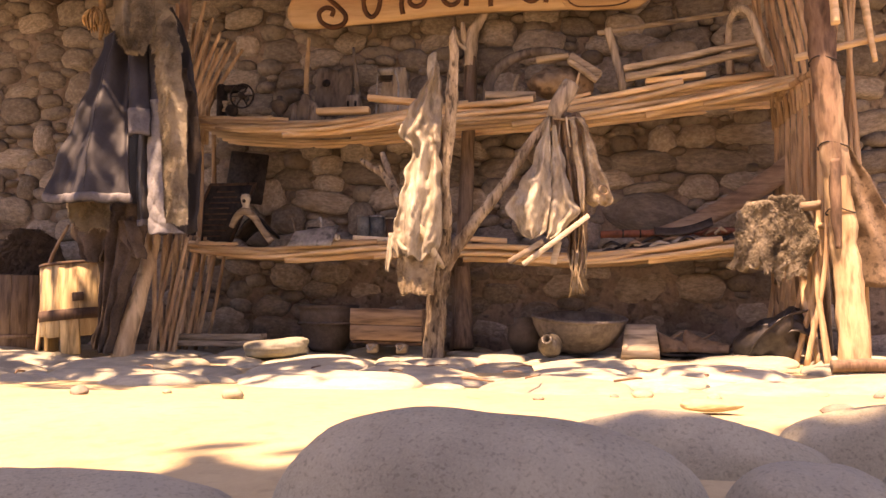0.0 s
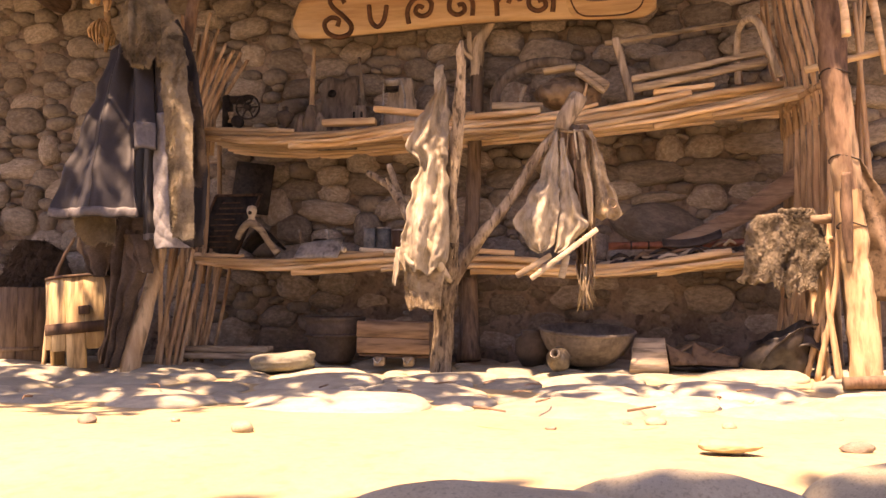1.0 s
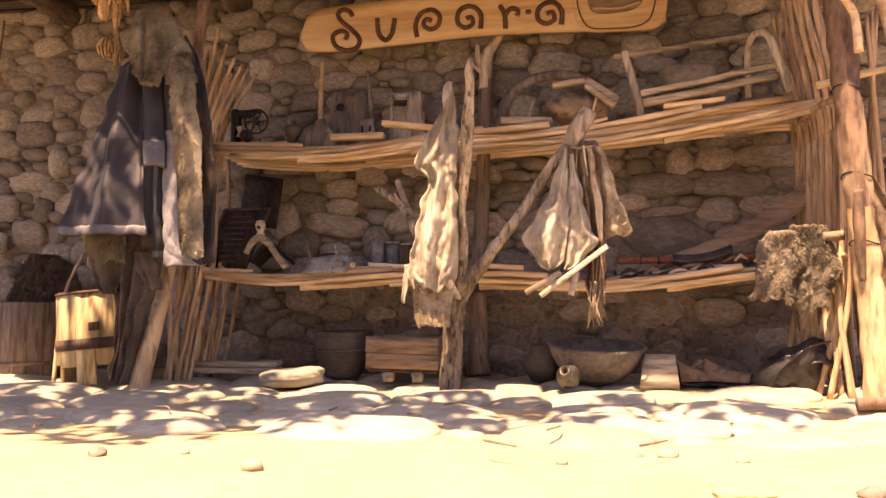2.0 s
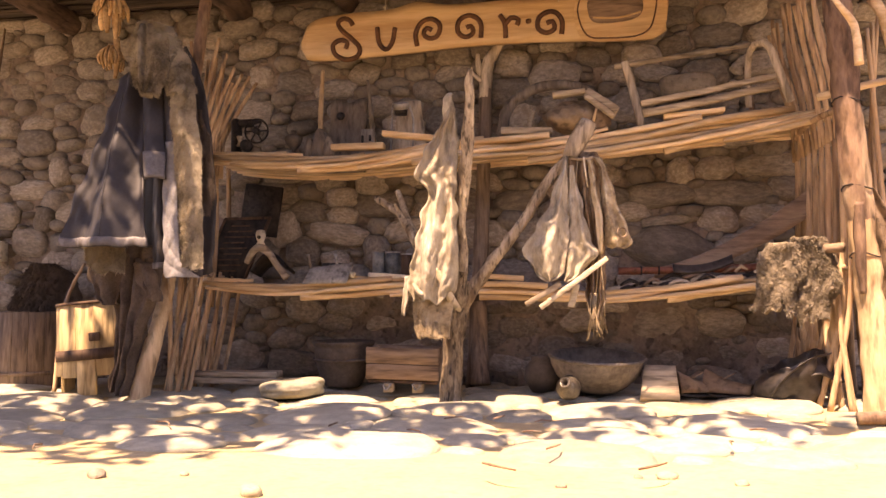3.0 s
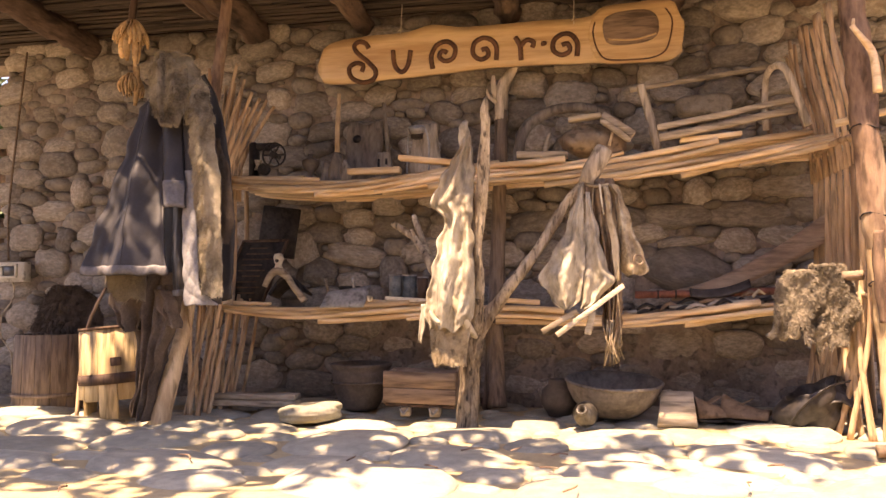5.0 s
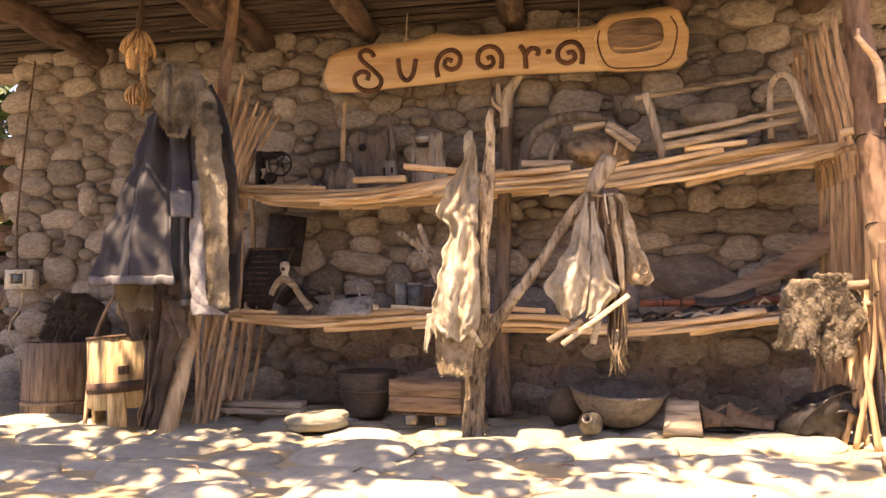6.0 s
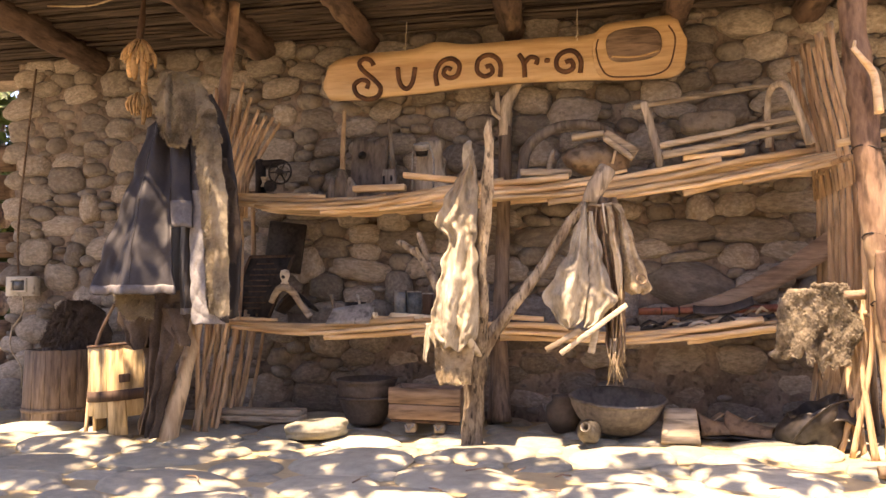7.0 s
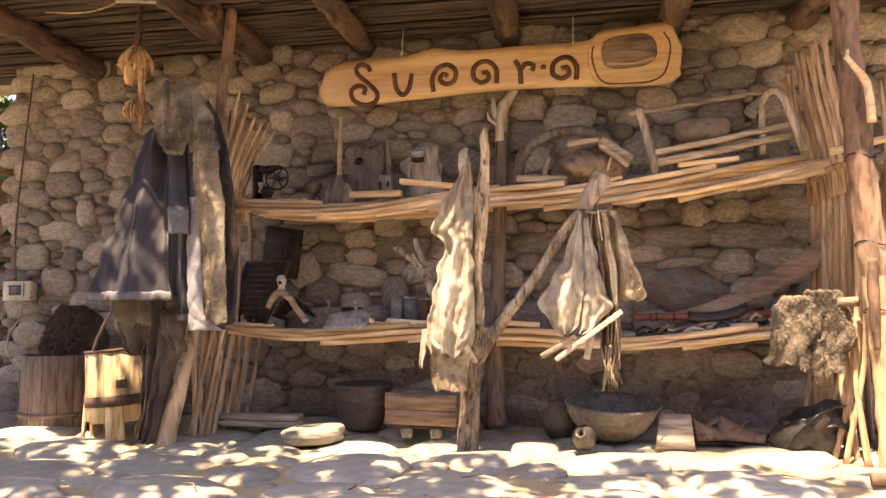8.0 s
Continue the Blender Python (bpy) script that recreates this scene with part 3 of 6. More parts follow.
for i in range(12):
    y, way = 3.2 + 0.05 * i, 1 if i % 2 else -1
    part("stick", tube([(-1.825 - 0.006 * i + way * 0.012, y - way * 0.05, -0.02, 0.0115), (-1.815 - 0.003 * i + way * 0.006, y + rl.uniform(-0.02, 0.02), 0.26, 0.0105), (-1.8 - way * 0.012 + rl.uniform(-0.012, 0.012), y + way * 0.07, 0.58, 0.009)], 8, 0.05, 0.2, seed=i), M_STICK, lw)
for i in range(6):
    part("cross_stick", tube([(-1.84 + 0.012 * i, 3.2 + 0.09 * i, -0.02, 0.01), (-1.8 + 0.008 * i, 3.24 + 0.1 * i, 0.28, 0.01), (-1.755 + 0.004 * i, 3.28 + 0.1 * i, 0.56, 0.008)], 8, 0.05, 0.2, seed=i + 12), M_STICK, lw)
for i in range(13):
    y, way = 3.28 + 0.032 * i, 1 if i % 2 else -1
    part("stick", tube([(-1.78 - 0.004 * i - way * 0.02, y, 1.08, 0.014), (-1.76 - 0.001 * i + way * 0.008, y + way * 0.02, 1.34, 0.012), (-1.72 + 0.006 * i + way * 0.035, y + way * 0.05, rl.uniform(1.66, 1.76) - 0.012 * i, 0.008)], 8, 0.04, 0.2, seed=i + 30), M_STICK, lw)
for i in range(4):
    y = 3.35 + 0.15 * i
    part("upright", tube([(-1.84, y, 0.4, 0.014), (-1.83, y + 0.02, 0.8, 0.014), (-1.83, y, 1.2, 0.012)], 7, 0.1, 0.1, seed=i), M_STICK, lw)

# wire round the right post, hook branch, back post
single("wire_binding", tube([(1.11 + 0.054 * math.cos(a), 3.072 + 0.054 * math.sin(a), 0.86 + 0.01 * math.sin(2 * a), 0.003) for a in [k * 0.5 for k in range(14)]], 5, 0.03), M_IRON, (1.1, 3.07, 0.86), "rusty wire wound round a log post", "wire", "wires of the post")
single("wire_binding", tube([(1.085 + 0.054 * math.cos(a), 3.068 + 0.054 * math.sin(a), 1.2 + 0.01 * math.sin(2 * a), 0.003) for a in [k * 0.5 for k in range(14)]], 5, 0.03), M_IRON, (1.085, 3.07, 1.2), "rusty wire wound round a log post", "wire", "wires of the post")
single("wire_binding", tube([(1.132 + 0.053 * math.cos(a), 3.08 + 0.053 * math.sin(a), 0.6 + 0.01 * math.sin(2 * a), 0.003) for a in [k * 0.5 for k in range(14)]], 5, 0.03), M_IRON, (1.135, 3.08, 0.6), "rusty wire wound round a log post", "wire", "wires of the post")
hook = thing("branch_hook", (1.1, 2.99, 1.33), "peeled orange branch hook wired to the post", "hook")
part("shank", tube([(1.105, 2.985, 1.32, 0.017), (1.1, 2.985, 1.42, 0.016), (1.09, 2.985, 1.48, 0.015), (1.05, 2.97, 1.53, 0.012), (1.015, 2.96, 1.575, 0.009)], 9, 0.02, 0.15), M_ROD, hook)
part("spur", tube([(1.02, 2.962, 1.57, 0.008), (1.022, 2.955, 1.6, 0.005)], 7, 0.02), M_ROD, hook)
bpst = thing("back_post", (-0.47, 3.84, 0), "weathered post with a barkless forked top against the wall", "post")
part("lower_log", tube([(-0.47, 3.83, -0.02, 0.05), (-0.46, 3.84, 0.3, 0.045), (-0.445, 3.85, 0.6, 0.042), (-0.425, 3.85, 1.06, 0.036), (-0.415, 3.86, 1.3, 0.036), (-0.41, 3.86, 1.55, 0.033)], 11, 0.05, 0.15), M_OLDSTAVE, bpst)
part("fork", tube([(-0.412, 3.86, 1.5, 0.034), (-0.405, 3.86, 1.66, 0.034), (-0.37, 3.86, 1.73, 0.028), (-0.32, 3.85, 1.8, 0.02)], 10, 0.03, 0.25), M_UPGREY, bpst, "bleached forked top")
part("fork", tube([(-0.41, 3.86, 1.6, 0.024), (-0.445, 3.85, 1.66, 0.018), (-0.45, 3.85, 1.74, 0.012)], 8, 0.03, 0.25), M_UPGREY, bpst)
part("snag", tube([(-0.41, 3.85, 1.58, 0.014), (-0.47, 3.83, 1.62, 0.008), (-0.48, 3.82, 1.66, 0.004)], 7, 0.02, 0.2), M_UPGREY, bpst)
part("prop", tube([(-0.43, 3.72, 0.01, 0.05), (-0.44, 3.76, 0.2, 0.045), (-0.45, 3.8, 0.42, 0.04)], 10, 0.04, 0.2), M_OLDSTAVE, bpst)

# ---- cloth and skins ----


def drape(left, right, y, bulge=0.03, folds=3.0, amp=0.015, seed=0, rag=0.01, thick=0.006, nu=26, nv=36, crumple=0.012, tilt=0.0):
    """A hanging skin between two edges, each a list of (z, x) from below upwards."""
    lx, rx = track(left), track(right)
    z0, z1 = left[0][0], left[-1][0]

    def at(u, v):
        z = z0 + (z1 - z0) * v
        a, b = lx(z), rx(z)
        x = a + (b - a) * u
        dz = rag * noise.noise(Vector((u * 7, seed, 2.0))) * (1 - v) * 3
        f = amp * math.sin(u * folds * 6.283 + seed + 1.2 * v + 0.6 * math.sin(v * 4 + seed)) * (1.15 - 0.8 * v)
        n = crumple * (noise.noise(Vector((x * 13 + z * 3, z * 5, seed))) + 0.7 * noise.noise(Vector((x * 30 - z * 6, z * 9, seed + 5))) + 0.35 * noise.noise(Vector((x * 60, z * 35, seed + 9))))
        return (x + rag * 0.6 * noise.noise(Vector((z * 14, seed, u * 2))), y - bulge * math.sin(math.pi * u) - f - n - tilt * (1 - v), z + dz)
    return at


def hairs(at, n, length, bm, seed=0, down=0.6, width=0.003, spread=0.6, u0=0.0, u1=1.0, v0=0.0, v1=1.0):
    """Tufts of hair on a skin, thin leaves of it."""
    r = random.Random(seed)
    for _ in range(n):
        u, v = r.uniform(u0, u1), r.uniform(v0, v1)
        p = Vector(at(u, v))
        a, b = Vector(at(min(u + 0.02, 1), v)) - p, Vector(at(u, min(v + 0.02, 1))) - p
        if u > 0.97:
            a = p - Vector(at(u - 0.02, v))
        if v > 0.97:
            b = p - Vector(at(u, v - 0.02))
        nrm = a.cross(b)
        if nrm.length < 1e-9:
            continue
        nrm.normalize()
        way = (nrm + Vector((r.uniform(-spread, spread), r.uniform(-spread, spread), -down + r.uniform(-spread, spread)))).normalized()
        side = way.orthogonal().normalized() * width
        l = length * r.uniform(0.6, 1.3)
        q = [bm.verts.new(p - side), bm.verts.new(p + side), bm.verts.new(p + way * l + Vector((0, 0, -0.2 * l)))]
        bm.faces.new(q)
    return bm


def panel(rows, bulge=0.02, folds=2.0, amp=0.012, seed=0.0, rag=0.006, crumple=0.008, fine=0.003):
    """A hanging skin through rows (height, left x, right x, y), from above downwards: v runs up from the lower edge."""
    rows = rows[::-1]
    n = len(rows) - 1

    def at(u, v):
        f = min(max(v, 0.0), 1.0) * n
        i = min(int(f), n - 1)
        t = f - i
        z, a, b, y = (rows[i][k] + (rows[i + 1][k] - rows[i][k]) * (t * t * (3 - 2 * t) if k else t) for k in range(4))
        x = a + (b - a) * u
        swing = amp * math.sin(u * folds * 6.283 + seed + 0.9 * math.sin(v * 3 + seed)) * (1.1 - 0.6 * v)
        lump = crumple * (noise.noise(Vector((x * 19 + z * 4, z * 4, seed))) + 0.6 * noise.noise(Vector((x * 44 - z * 9, z * 10, seed + 5)))) + fine * noise.noise(Vector((x * 70, z * 50, seed)))
        edge = rag * noise.noise(Vector((z * 17, seed, 3.0 * round(u))))
        return (x + edge * (2 * abs(u - 0.5)) ** 3, y - bulge * math.sin(math.pi * u) - swing - lump, z + 2 * rag * noise.noise(Vector((x * 22, seed, 1.0))) * max(0.0, 1 - 4 * v))
    return at


# sheepskin coat
coat = thing("coat", (-1.9, 3.0, 0.5), "dark suede coat with grey fur trim, hung up open", "coat")
back = drape([(0.56, -2.1), (0.9, -2.06), (1.3, -1.98), (1.5, -1.93), (1.6, -1.86)], [(0.56, -1.56), (0.9, -1.55), (1.3, -1.6), (1.5, -1.66), (1.6, -1.72)], 3.1, -0.04, 2, 0.02, 3)
part("back_panel", sheet(back, 26, 36, 0.008), M_COAT, coat)
df = panel([(1.267, -1.6, -1.569, 2.98), (1.092, -1.57, -1.513, 2.97), (0.917, -1.55, -1.49, 2.97), (0.806, -1.541, -1.52, 2.97)], 0.01, 1, 0.006, 5)
part("dark_fur", hairs(df, 5000, 0.018, sheet(df, 8, 24, 0.01), 7, 0.8, 0.0012), M_TROUSER, coat, "dark fur edge")
lf = panel([(1.47, -1.95, -1.86, 3.04), (1.425, -1.981, -1.86, 3.02), (1.224, -2.006, -1.837, 2.97), (1.051, -2.04, -1.815, 2.93), (0.833, -2.095, -1.775, 2.88), (0.66, -2.124, -1.738, 2.85)], 0.045, 1.7, 0.024, 1, 0.004, 0.012, 0.001)
front_panel = part("front_panel", sheet(lf, 40, 50, 0.01), M_COAT, coat)
part("hem_band", sheet(lambda u, v: Vector(lf(0.02 + 0.98 * u, 0.002 + v * 0.045)) + Vector((0, -0.006 - 0.004 * math.sin(3.14 * v), 0)), 80, 5, 0.012), M_HEM, front_panel, "pale hem band")
part("seam", tube([(*(Vector(lf(0.56 - 0.05 * k / 12, 0.03 + 0.8 * k / 12)) + Vector((0, -0.001, 0))), 0.0022) for k in range(13)], 5, 0.03), M_COAT, front_panel)
sl = panel([(1.4, -1.85, -1.75, 3.0), (1.357, -1.846, -1.746, 2.98), (1.175, -1.819, -1.72, 2.95), (1.042, -1.789, -1.687, 2.91), (0.95, -1.773, -1.674, 2.89)], 0.04, 1, 0.008, 6, 0.003, 0.008, 0.001)
sleeve = part("sleeve", sheet(sl, 16, 30, 0.012), M_COAT, coat)
# Sunlight on the cuff is put into its colour, paler than the sleeve.
part("cuff", sheet(lambda u, v: Vector(sl(u, 0.3 * v)) + Vector((0, -0.01, 0)), 16, 8, 0.014), M_HEM, sleeve, "turned cuff, paler to show sunlight on it")
inn = panel([(1.0, -1.79, -1.72, 2.99), (0.963, -1.788, -1.715, 2.98), (0.748, -1.778, -1.71, 2.96), (0.571, -1.763, -1.7, 2.95)], 0.02, 1, 0.01, 4, 0.003)
inner = part("inner_panel", sheet(inn, 14, 26, 0.008), M_COAT, coat)
part("hem_band", sheet(lambda u, v: Vector(inn(u, 0.05 * v)) + Vector((0, -0.004, 0)), 14, 3, 0.01), M_HEM, inner, "pale hem band")
rf = panel([(1.4, -1.745, -1.66, 2.99), (1.368, -1.74, -1.65, 2.975), (1.094, -1.707, -1.6, 2.945), (0.867, -1.697, -1.56, 2.925), (0.67, -1.682, -1.53, 2.905), (0.534, -1.675, -1.505, 2.905)], 0.015, 1, 0.006, 9, 0.003, 0.006, 0.001)
right_panel = part("right_panel", sheet(rf, 18, 40, 0.01), M_COAT, coat)


def quilt(u, v):
    p = Vector(rf(0.01 + (0.5 + 0.47 * max(0.0, 1 - v * 7)) * u, 0.62 * v))
    return p + Vector((0, -0.006 - 0.005 * abs(math.sin(u * 4 + v * 16)) ** 0.5 - 0.005 * abs(math.sin(u * 4 - v * 16)) ** 0.5, -0.004))


part("quilted_lining", sheet(quilt, 26, 60, 0.006), M_LINING, right_panel, "quilted grey lining")
fs = panel([(1.5, -1.73, -1.63, 2.975), (1.437, -1.715, -1.604, 2.955), (1.291, -1.681, -1.568, 2.93), (1.037, -1.644, -1.527, 2.91), (0.79, -1.61, -1.503, 2.89), (0.573, -1.585, -1.497, 2.88)], 0.03, 0.5, 0.004, 2, 0.008, 0.012)
part("fur_trim", hairs(fs, 16000, 0.014, sheet(fs, 14, 60, 0.012), 3, 0.9, 0.0011), M_FUR, coat, "long grey-brown fur trim")
sd2 = panel([(1.655, -1.8, -1.73, 3.01), (1.636, -1.793, -1.722, 3.0), (1.568, -1.772, -1.666, 2.985), (1.456, -1.745, -1.612, 2.965), (1.322, -1.703, -1.574, 2.945)], 0.05, 0.5, 0.004, 7, 0.01, 0.016)
part("fur_shoulder", hairs(sd2, 9000, 0.016, sheet(sd2, 14, 30, 0.012), 4, 0.7, 0.0012), M_FUR, coat, "fur facing over the shoulder")
lp0 = panel([(1.668, -1.85, -1.775, 2.985), (1.652, -1.874, -1.762, 2.97), (1.558, -1.882, -1.699, 2.935), (1.446, -1.864, -1.675, 2.905), (1.38, -1.842, -1.684, 2.895), (1.329, -1.803, -1.708, 2.895), (1.313, -1.753, -1.726, 2.9)], 0.035, 0.5, 0.004, 5, 0.006, 0.014)


def lapel_at(u, v):
    x, y, z = lp0(u, v)
    crease = math.exp(-((u - 0.36 - 0.1 * v) / 0.07) ** 2) * min(1.0, max(0.0, (v - 0.12) * 5))
    return (x, y + 0.05 * crease, z)


part("fur_collar", hairs(lapel_at, 15000, 0.014, sheet(lapel_at, 34, 34, 0.01), 5, 0.5, 0.0011), M_FUR, coat, "thick fur collar folded over")
fh = panel([(0.69, -2.085, -1.885, 2.94), (0.662, -2.078, -1.889, 2.94), (0.612, -2.062, -1.883, 2.94), (0.56, -2.02, -1.893, 2.945)], 0.025, 1, 0.006, 4, 0.016, 0.012)
part("fur_lining", hairs(fh, 3500, 0.02, sheet(fh, 18, 14, 0.008), 8, width=0.0014), M_FUR, coat, "tan fleece showing under the hem")

trousers = thing("trousers", (-1.92, 3.05, 0.04), "brown woollen trousers hanging to the ground", "trousers")
t1 = panel([(0.68, -2.0, -1.8, 3.05), (0.5, -1.99, -1.81, 3.03), (0.32, -1.975, -1.85, 3.04), (0.18, -1.975, -1.86, 3.05), (0.035, -2.005, -1.9, 3.05)], 0.05, 2.6, 0.028, 1, 0.008, 0.018)
part("leg", sheet(t1, 26, 44, 0.008), M_TROUSER, trousers)
t2 = panel([(0.62, -1.9, -1.76, 3.03), (0.45, -1.9, -1.77, 3.0), (0.3, -1.905, -1.83, 3.0), (0.16, -1.93, -1.87, 3.01), (0.02, -1.955, -1.9, 3.02)], 0.04, 2.1, 0.022, 4, 0.008, 0.016)
part("leg", sheet(t2, 22, 44, 0.008), M_TROUSER, trousers)
t3 = panel([(0.64, -2.08, -1.9, 3.0), (0.54, -2.09, -1.91, 2.99), (0.46, -2.04, -1.93, 3.0), (0.42, -2.0, -1.95, 3.0)], 0.05, 2, 0.03, 7, 0.012, 0.02)
part("waist", sheet(t3, 20, 18, 0.008), M_TROUSER, trousers)
t4 = panel([(0.6, -1.87, -1.79, 2.98), (0.53, -1.85, -1.75, 2.97), (0.46, -1.8, -1.735, 2.97), (0.43, -1.765, -1.74, 2.97)], 0.02, 1.5, 0.014, 3, 0.006, 0.012)
part("pocket_flap", sheet(t4, 16, 16, 0.008), M_TROUSER, trousers)

# hides on the trunk
hide = thing("dried_hide", (-0.55, 3.0, 0.3), "crumpled pale animal hide hung over the trunk's fork", "hide")
h1 = panel([(1.235, -0.485, -0.452, 3.04), (1.205, -0.491, -0.447, 3.04), (1.125, -0.543, -0.442, 3.03), (1.028, -0.593, -0.437, 3.02), (0.949, -0.624, -0.446, 3.01), (0.884, -0.568, -0.446, 3.01), (0.777, -0.591, -0.441, 3.0), (0.659, -0.614, -0.436, 2.99), (0.554, -0.639, -0.438, 2.99), (0.485, -0.644, -0.448, 2.99), (0.43, -0.625, -0.469, 3.0)], 0.045, 2.2, 0.02, 2, 0.016, 0.026, 0.006)
part("skin", sheet(h1, 40, 90, 0.005), M_HIDE, hide)
h1b = panel([(0.57, -0.61, -0.46, 3.015), (0.531, -0.62, -0.45, 3.01), (0.402, -0.632, -0.461, 3.01), (0.333, -0.628, -0.476, 3.01), (0.277, -0.618, -0.481, 3.01)], 0.02, 1.3, 0.012, 5, 0.01, 0.016)
part("skin_tail", hairs(h1b, 1200, 0.012, sheet(h1b, 20, 24, 0.005), 4, width=0.0012), M_SKIN, hide, "darker stiff lower end")
part("fold", tube([(-0.53, 2.97, 0.56, 0.014), (-0.5, 2.98, 0.5, 0.018), (-0.462, 3.03, 0.42, 0.016), (-0.445, 3.08, 0.39, 0.008)], 10, 0.012, 0.4), M_SKIN, hide)
part("fold", tube([(-0.62, 2.97, 0.5, 0.008), (-0.6, 2.955, 0.47, 0.012), (-0.575, 2.95, 0.455, 0.012), (-0.55, 2.955, 0.475, 0.011), (-0.535, 2.955, 0.53, 0.008)], 9, 0.01, 0.3), M_HIDE, hide)
part("knot", tube([(-0.49, 3.06, 1.19, 0.02), (-0.485, 3.05, 1.24, 0.026), (-0.485, 3.04, 1.28, 0.02), (-0.475, 3.05, 1.3, 0.01)], 9, 0.01, 0.4), M_HIDE, hide)
part("flap", sheet(panel([(0.53, -0.662, -0.636, 2.99), (0.46, -0.668, -0.645, 2.985), (0.372, -0.672, -0.655, 2.985)], 0.006, 1, 0.006, 3), 8, 18, 0.004), M_HIDE, hide)

bundle = thing("hide_bundle", (0.03, 3.15, 0.5), "pale stiff hides tied to the limb's end", "hide")
h2 = panel([(1.04, -0.01, 0.015, 3.18), (1.013, -0.014, 0.009, 3.16), (0.846, -0.064, 0.006, 3.12), (0.727, -0.129, 0.012, 3.1), (0.638, -0.182, 0.001, 3.09), (0.551, -0.132, -0.016, 3.09), (0.497, -0.08, -0.061, 3.09)], 0.03, 1.6, 0.016, 3, 0.008, 0.018, 0.005)
part("skin", sheet(h2, 26, 60, 0.005), M_HIDE, bundle)
h2b = panel([(1.0, 0.015, 0.035, 3.17), (0.956, 0.013, 0.041, 3.16), (0.798, 0.005, 0.074, 3.13), (0.679, 0.002, 0.101, 3.12), (0.627, -0.003, 0.129, 3.11), (0.543, -0.01, 0.064, 3.11), (0.504, -0.015, 0.006, 3.11)], 0.02, 1.6, 0.014, 6, 0.008, 0.016, 0.005)
part("skin", sheet(h2b, 22, 50, 0.005), M_HIDE, bundle)
h3 = panel([(1.06, 0.02, 0.135, 3.19), (1.042, 0.015, 0.137, 3.18), (0.896, 0.026, 0.143, 3.175), (0.727, 0.05, 0.157, 3.17), (0.561, 0.07, 0.162, 3.17), (0.443, 0.081, 0.15, 3.17), (0.349, 0.095, 0.13, 3.17)], 0.01, 2.5, 0.026, 8, 0.014, 0.018)
part("dark_skin", sheet(h3, 26, 60, 0.005), M_HIDE_DARK, bundle, "dark brown folded skin")
h4 = panel([(1.03, 0.11, 0.15, 3.18), (0.978, 0.14, 0.173, 3.17), (0.844, 0.145, 0.205, 3.15), (0.724, 0.151, 0.246, 3.13), (0.665, 0.153, 0.266, 3.12), (0.64, 0.18, 0.23, 3.12)], 0.03, 1.5, 0.016, 5, 0.006, 0.014, 0.004)
part("skin", sheet(h4, 20, 44, 0.005), M_SKIN, bundle)
part("strip", sheet(panel([(1.02, 0.09, 0.112, 3.14), (0.9, 0.1, 0.125, 3.13), (0.76, 0.118, 0.15, 3.12), (0.62, 0.13, 0.148, 3.12)], 0.01, 1, 0.008, 4), 8, 30, 0.004), M_SKIN, bundle, "narrow tan strip of skin")
part("hole_rim", lathe([(0.016, 0), (0.02, 0.004), (0.024, 0)], pose(0.222, 3.085, 0.705, 80, 0, 20), 14), M_HIDE_DARK, bundle)
part("stump_end", tube([(0.02, 3.19, 1.04, 0.035), (0.06, 3.19, 1.12, 0.042), (0.1, 3.2, 1.19, 0.036)], 10, 0.02, 0.2), M_UPGREY, bundle, "grey cut wood end")
part("binding", tube([(0.02, 3.15, 1.03, 0.006), (0.06, 3.14, 1.02, 0.006), (0.11, 3.16, 1.03, 0.006), (0.12, 3.2, 1.03, 0.006)], 6, 0.02), M_STRAW, bundle)
part("binding", tube([(0.075, 3.14, 1.03, 0.004), (0.08, 3.13, 0.97, 0.004), (0.09, 3.135, 0.9, 0.003)], 6, 0.02), M_BONE, bundle)
slats = thing("slat_bundle", (0.0, 3.1, 0.4), "pale thin slats hanging under the hides", "slat")
part("slat", board((0.34, 0.012, 0.022), pose(0.025, 3.09, 0.5, 0, -36.5, 0), 0.002), M_PALE, slats)
part("slat", board((0.17, 0.012, 0.024), pose(-0.1, 3.11, 0.455, 0, -31, 0), 0.002), M_GREYWOOD, slats)
part("slat", board((0.028, 0.01, 0.1), pose(0.025, 3.12, 0.45, 0, 14, 0), 0.002), M_PALE, slats)
part("cord", tube([(0.0, 3.1, 0.5, 0.003), (0.02, 3.12, 0.7, 0.003), (0.05, 3.15, 1.02, 0.003)], 5, 0.1), M_STRAW, slats)
tassel = thing("straw_tassel", (0.12, 3.15, 0.28), "frayed bunch of pale straw on a string", "straw")
r5 = random.Random(5)
for k in range(14):
    x, y = 0.115 + r5.uniform(-0.02, 0.02), 3.15 + r5.uniform(-0.02, 0.02)
    part("straw", tube([(x, y, 0.46, 0.003), (x + r5.uniform(-0.01, 0.01), y, 0.38, 0.003), (x + r5.uniform(-0.035, 0.03), y + r5.uniform(-0.03, 0.03), r5.uniform(0.26, 0.31), 0.002)], 4, 0.05), M_STRAW, tassel)
part("string", tube([(0.115, 3.15, 0.44, 0.004), (0.13, 3.15, 0.6, 0.003), (0.14, 3.16, 0.66, 0.003)], 5, 0.05), M_STRAW, tassel)
part("string", tube([(0.15, 3.14, 0.36, 0.003), (0.145, 3.14, 0.5, 0.003), (0.13, 3.15, 0.64, 0.003)], 5, 0.05), M_STRAW, tassel)

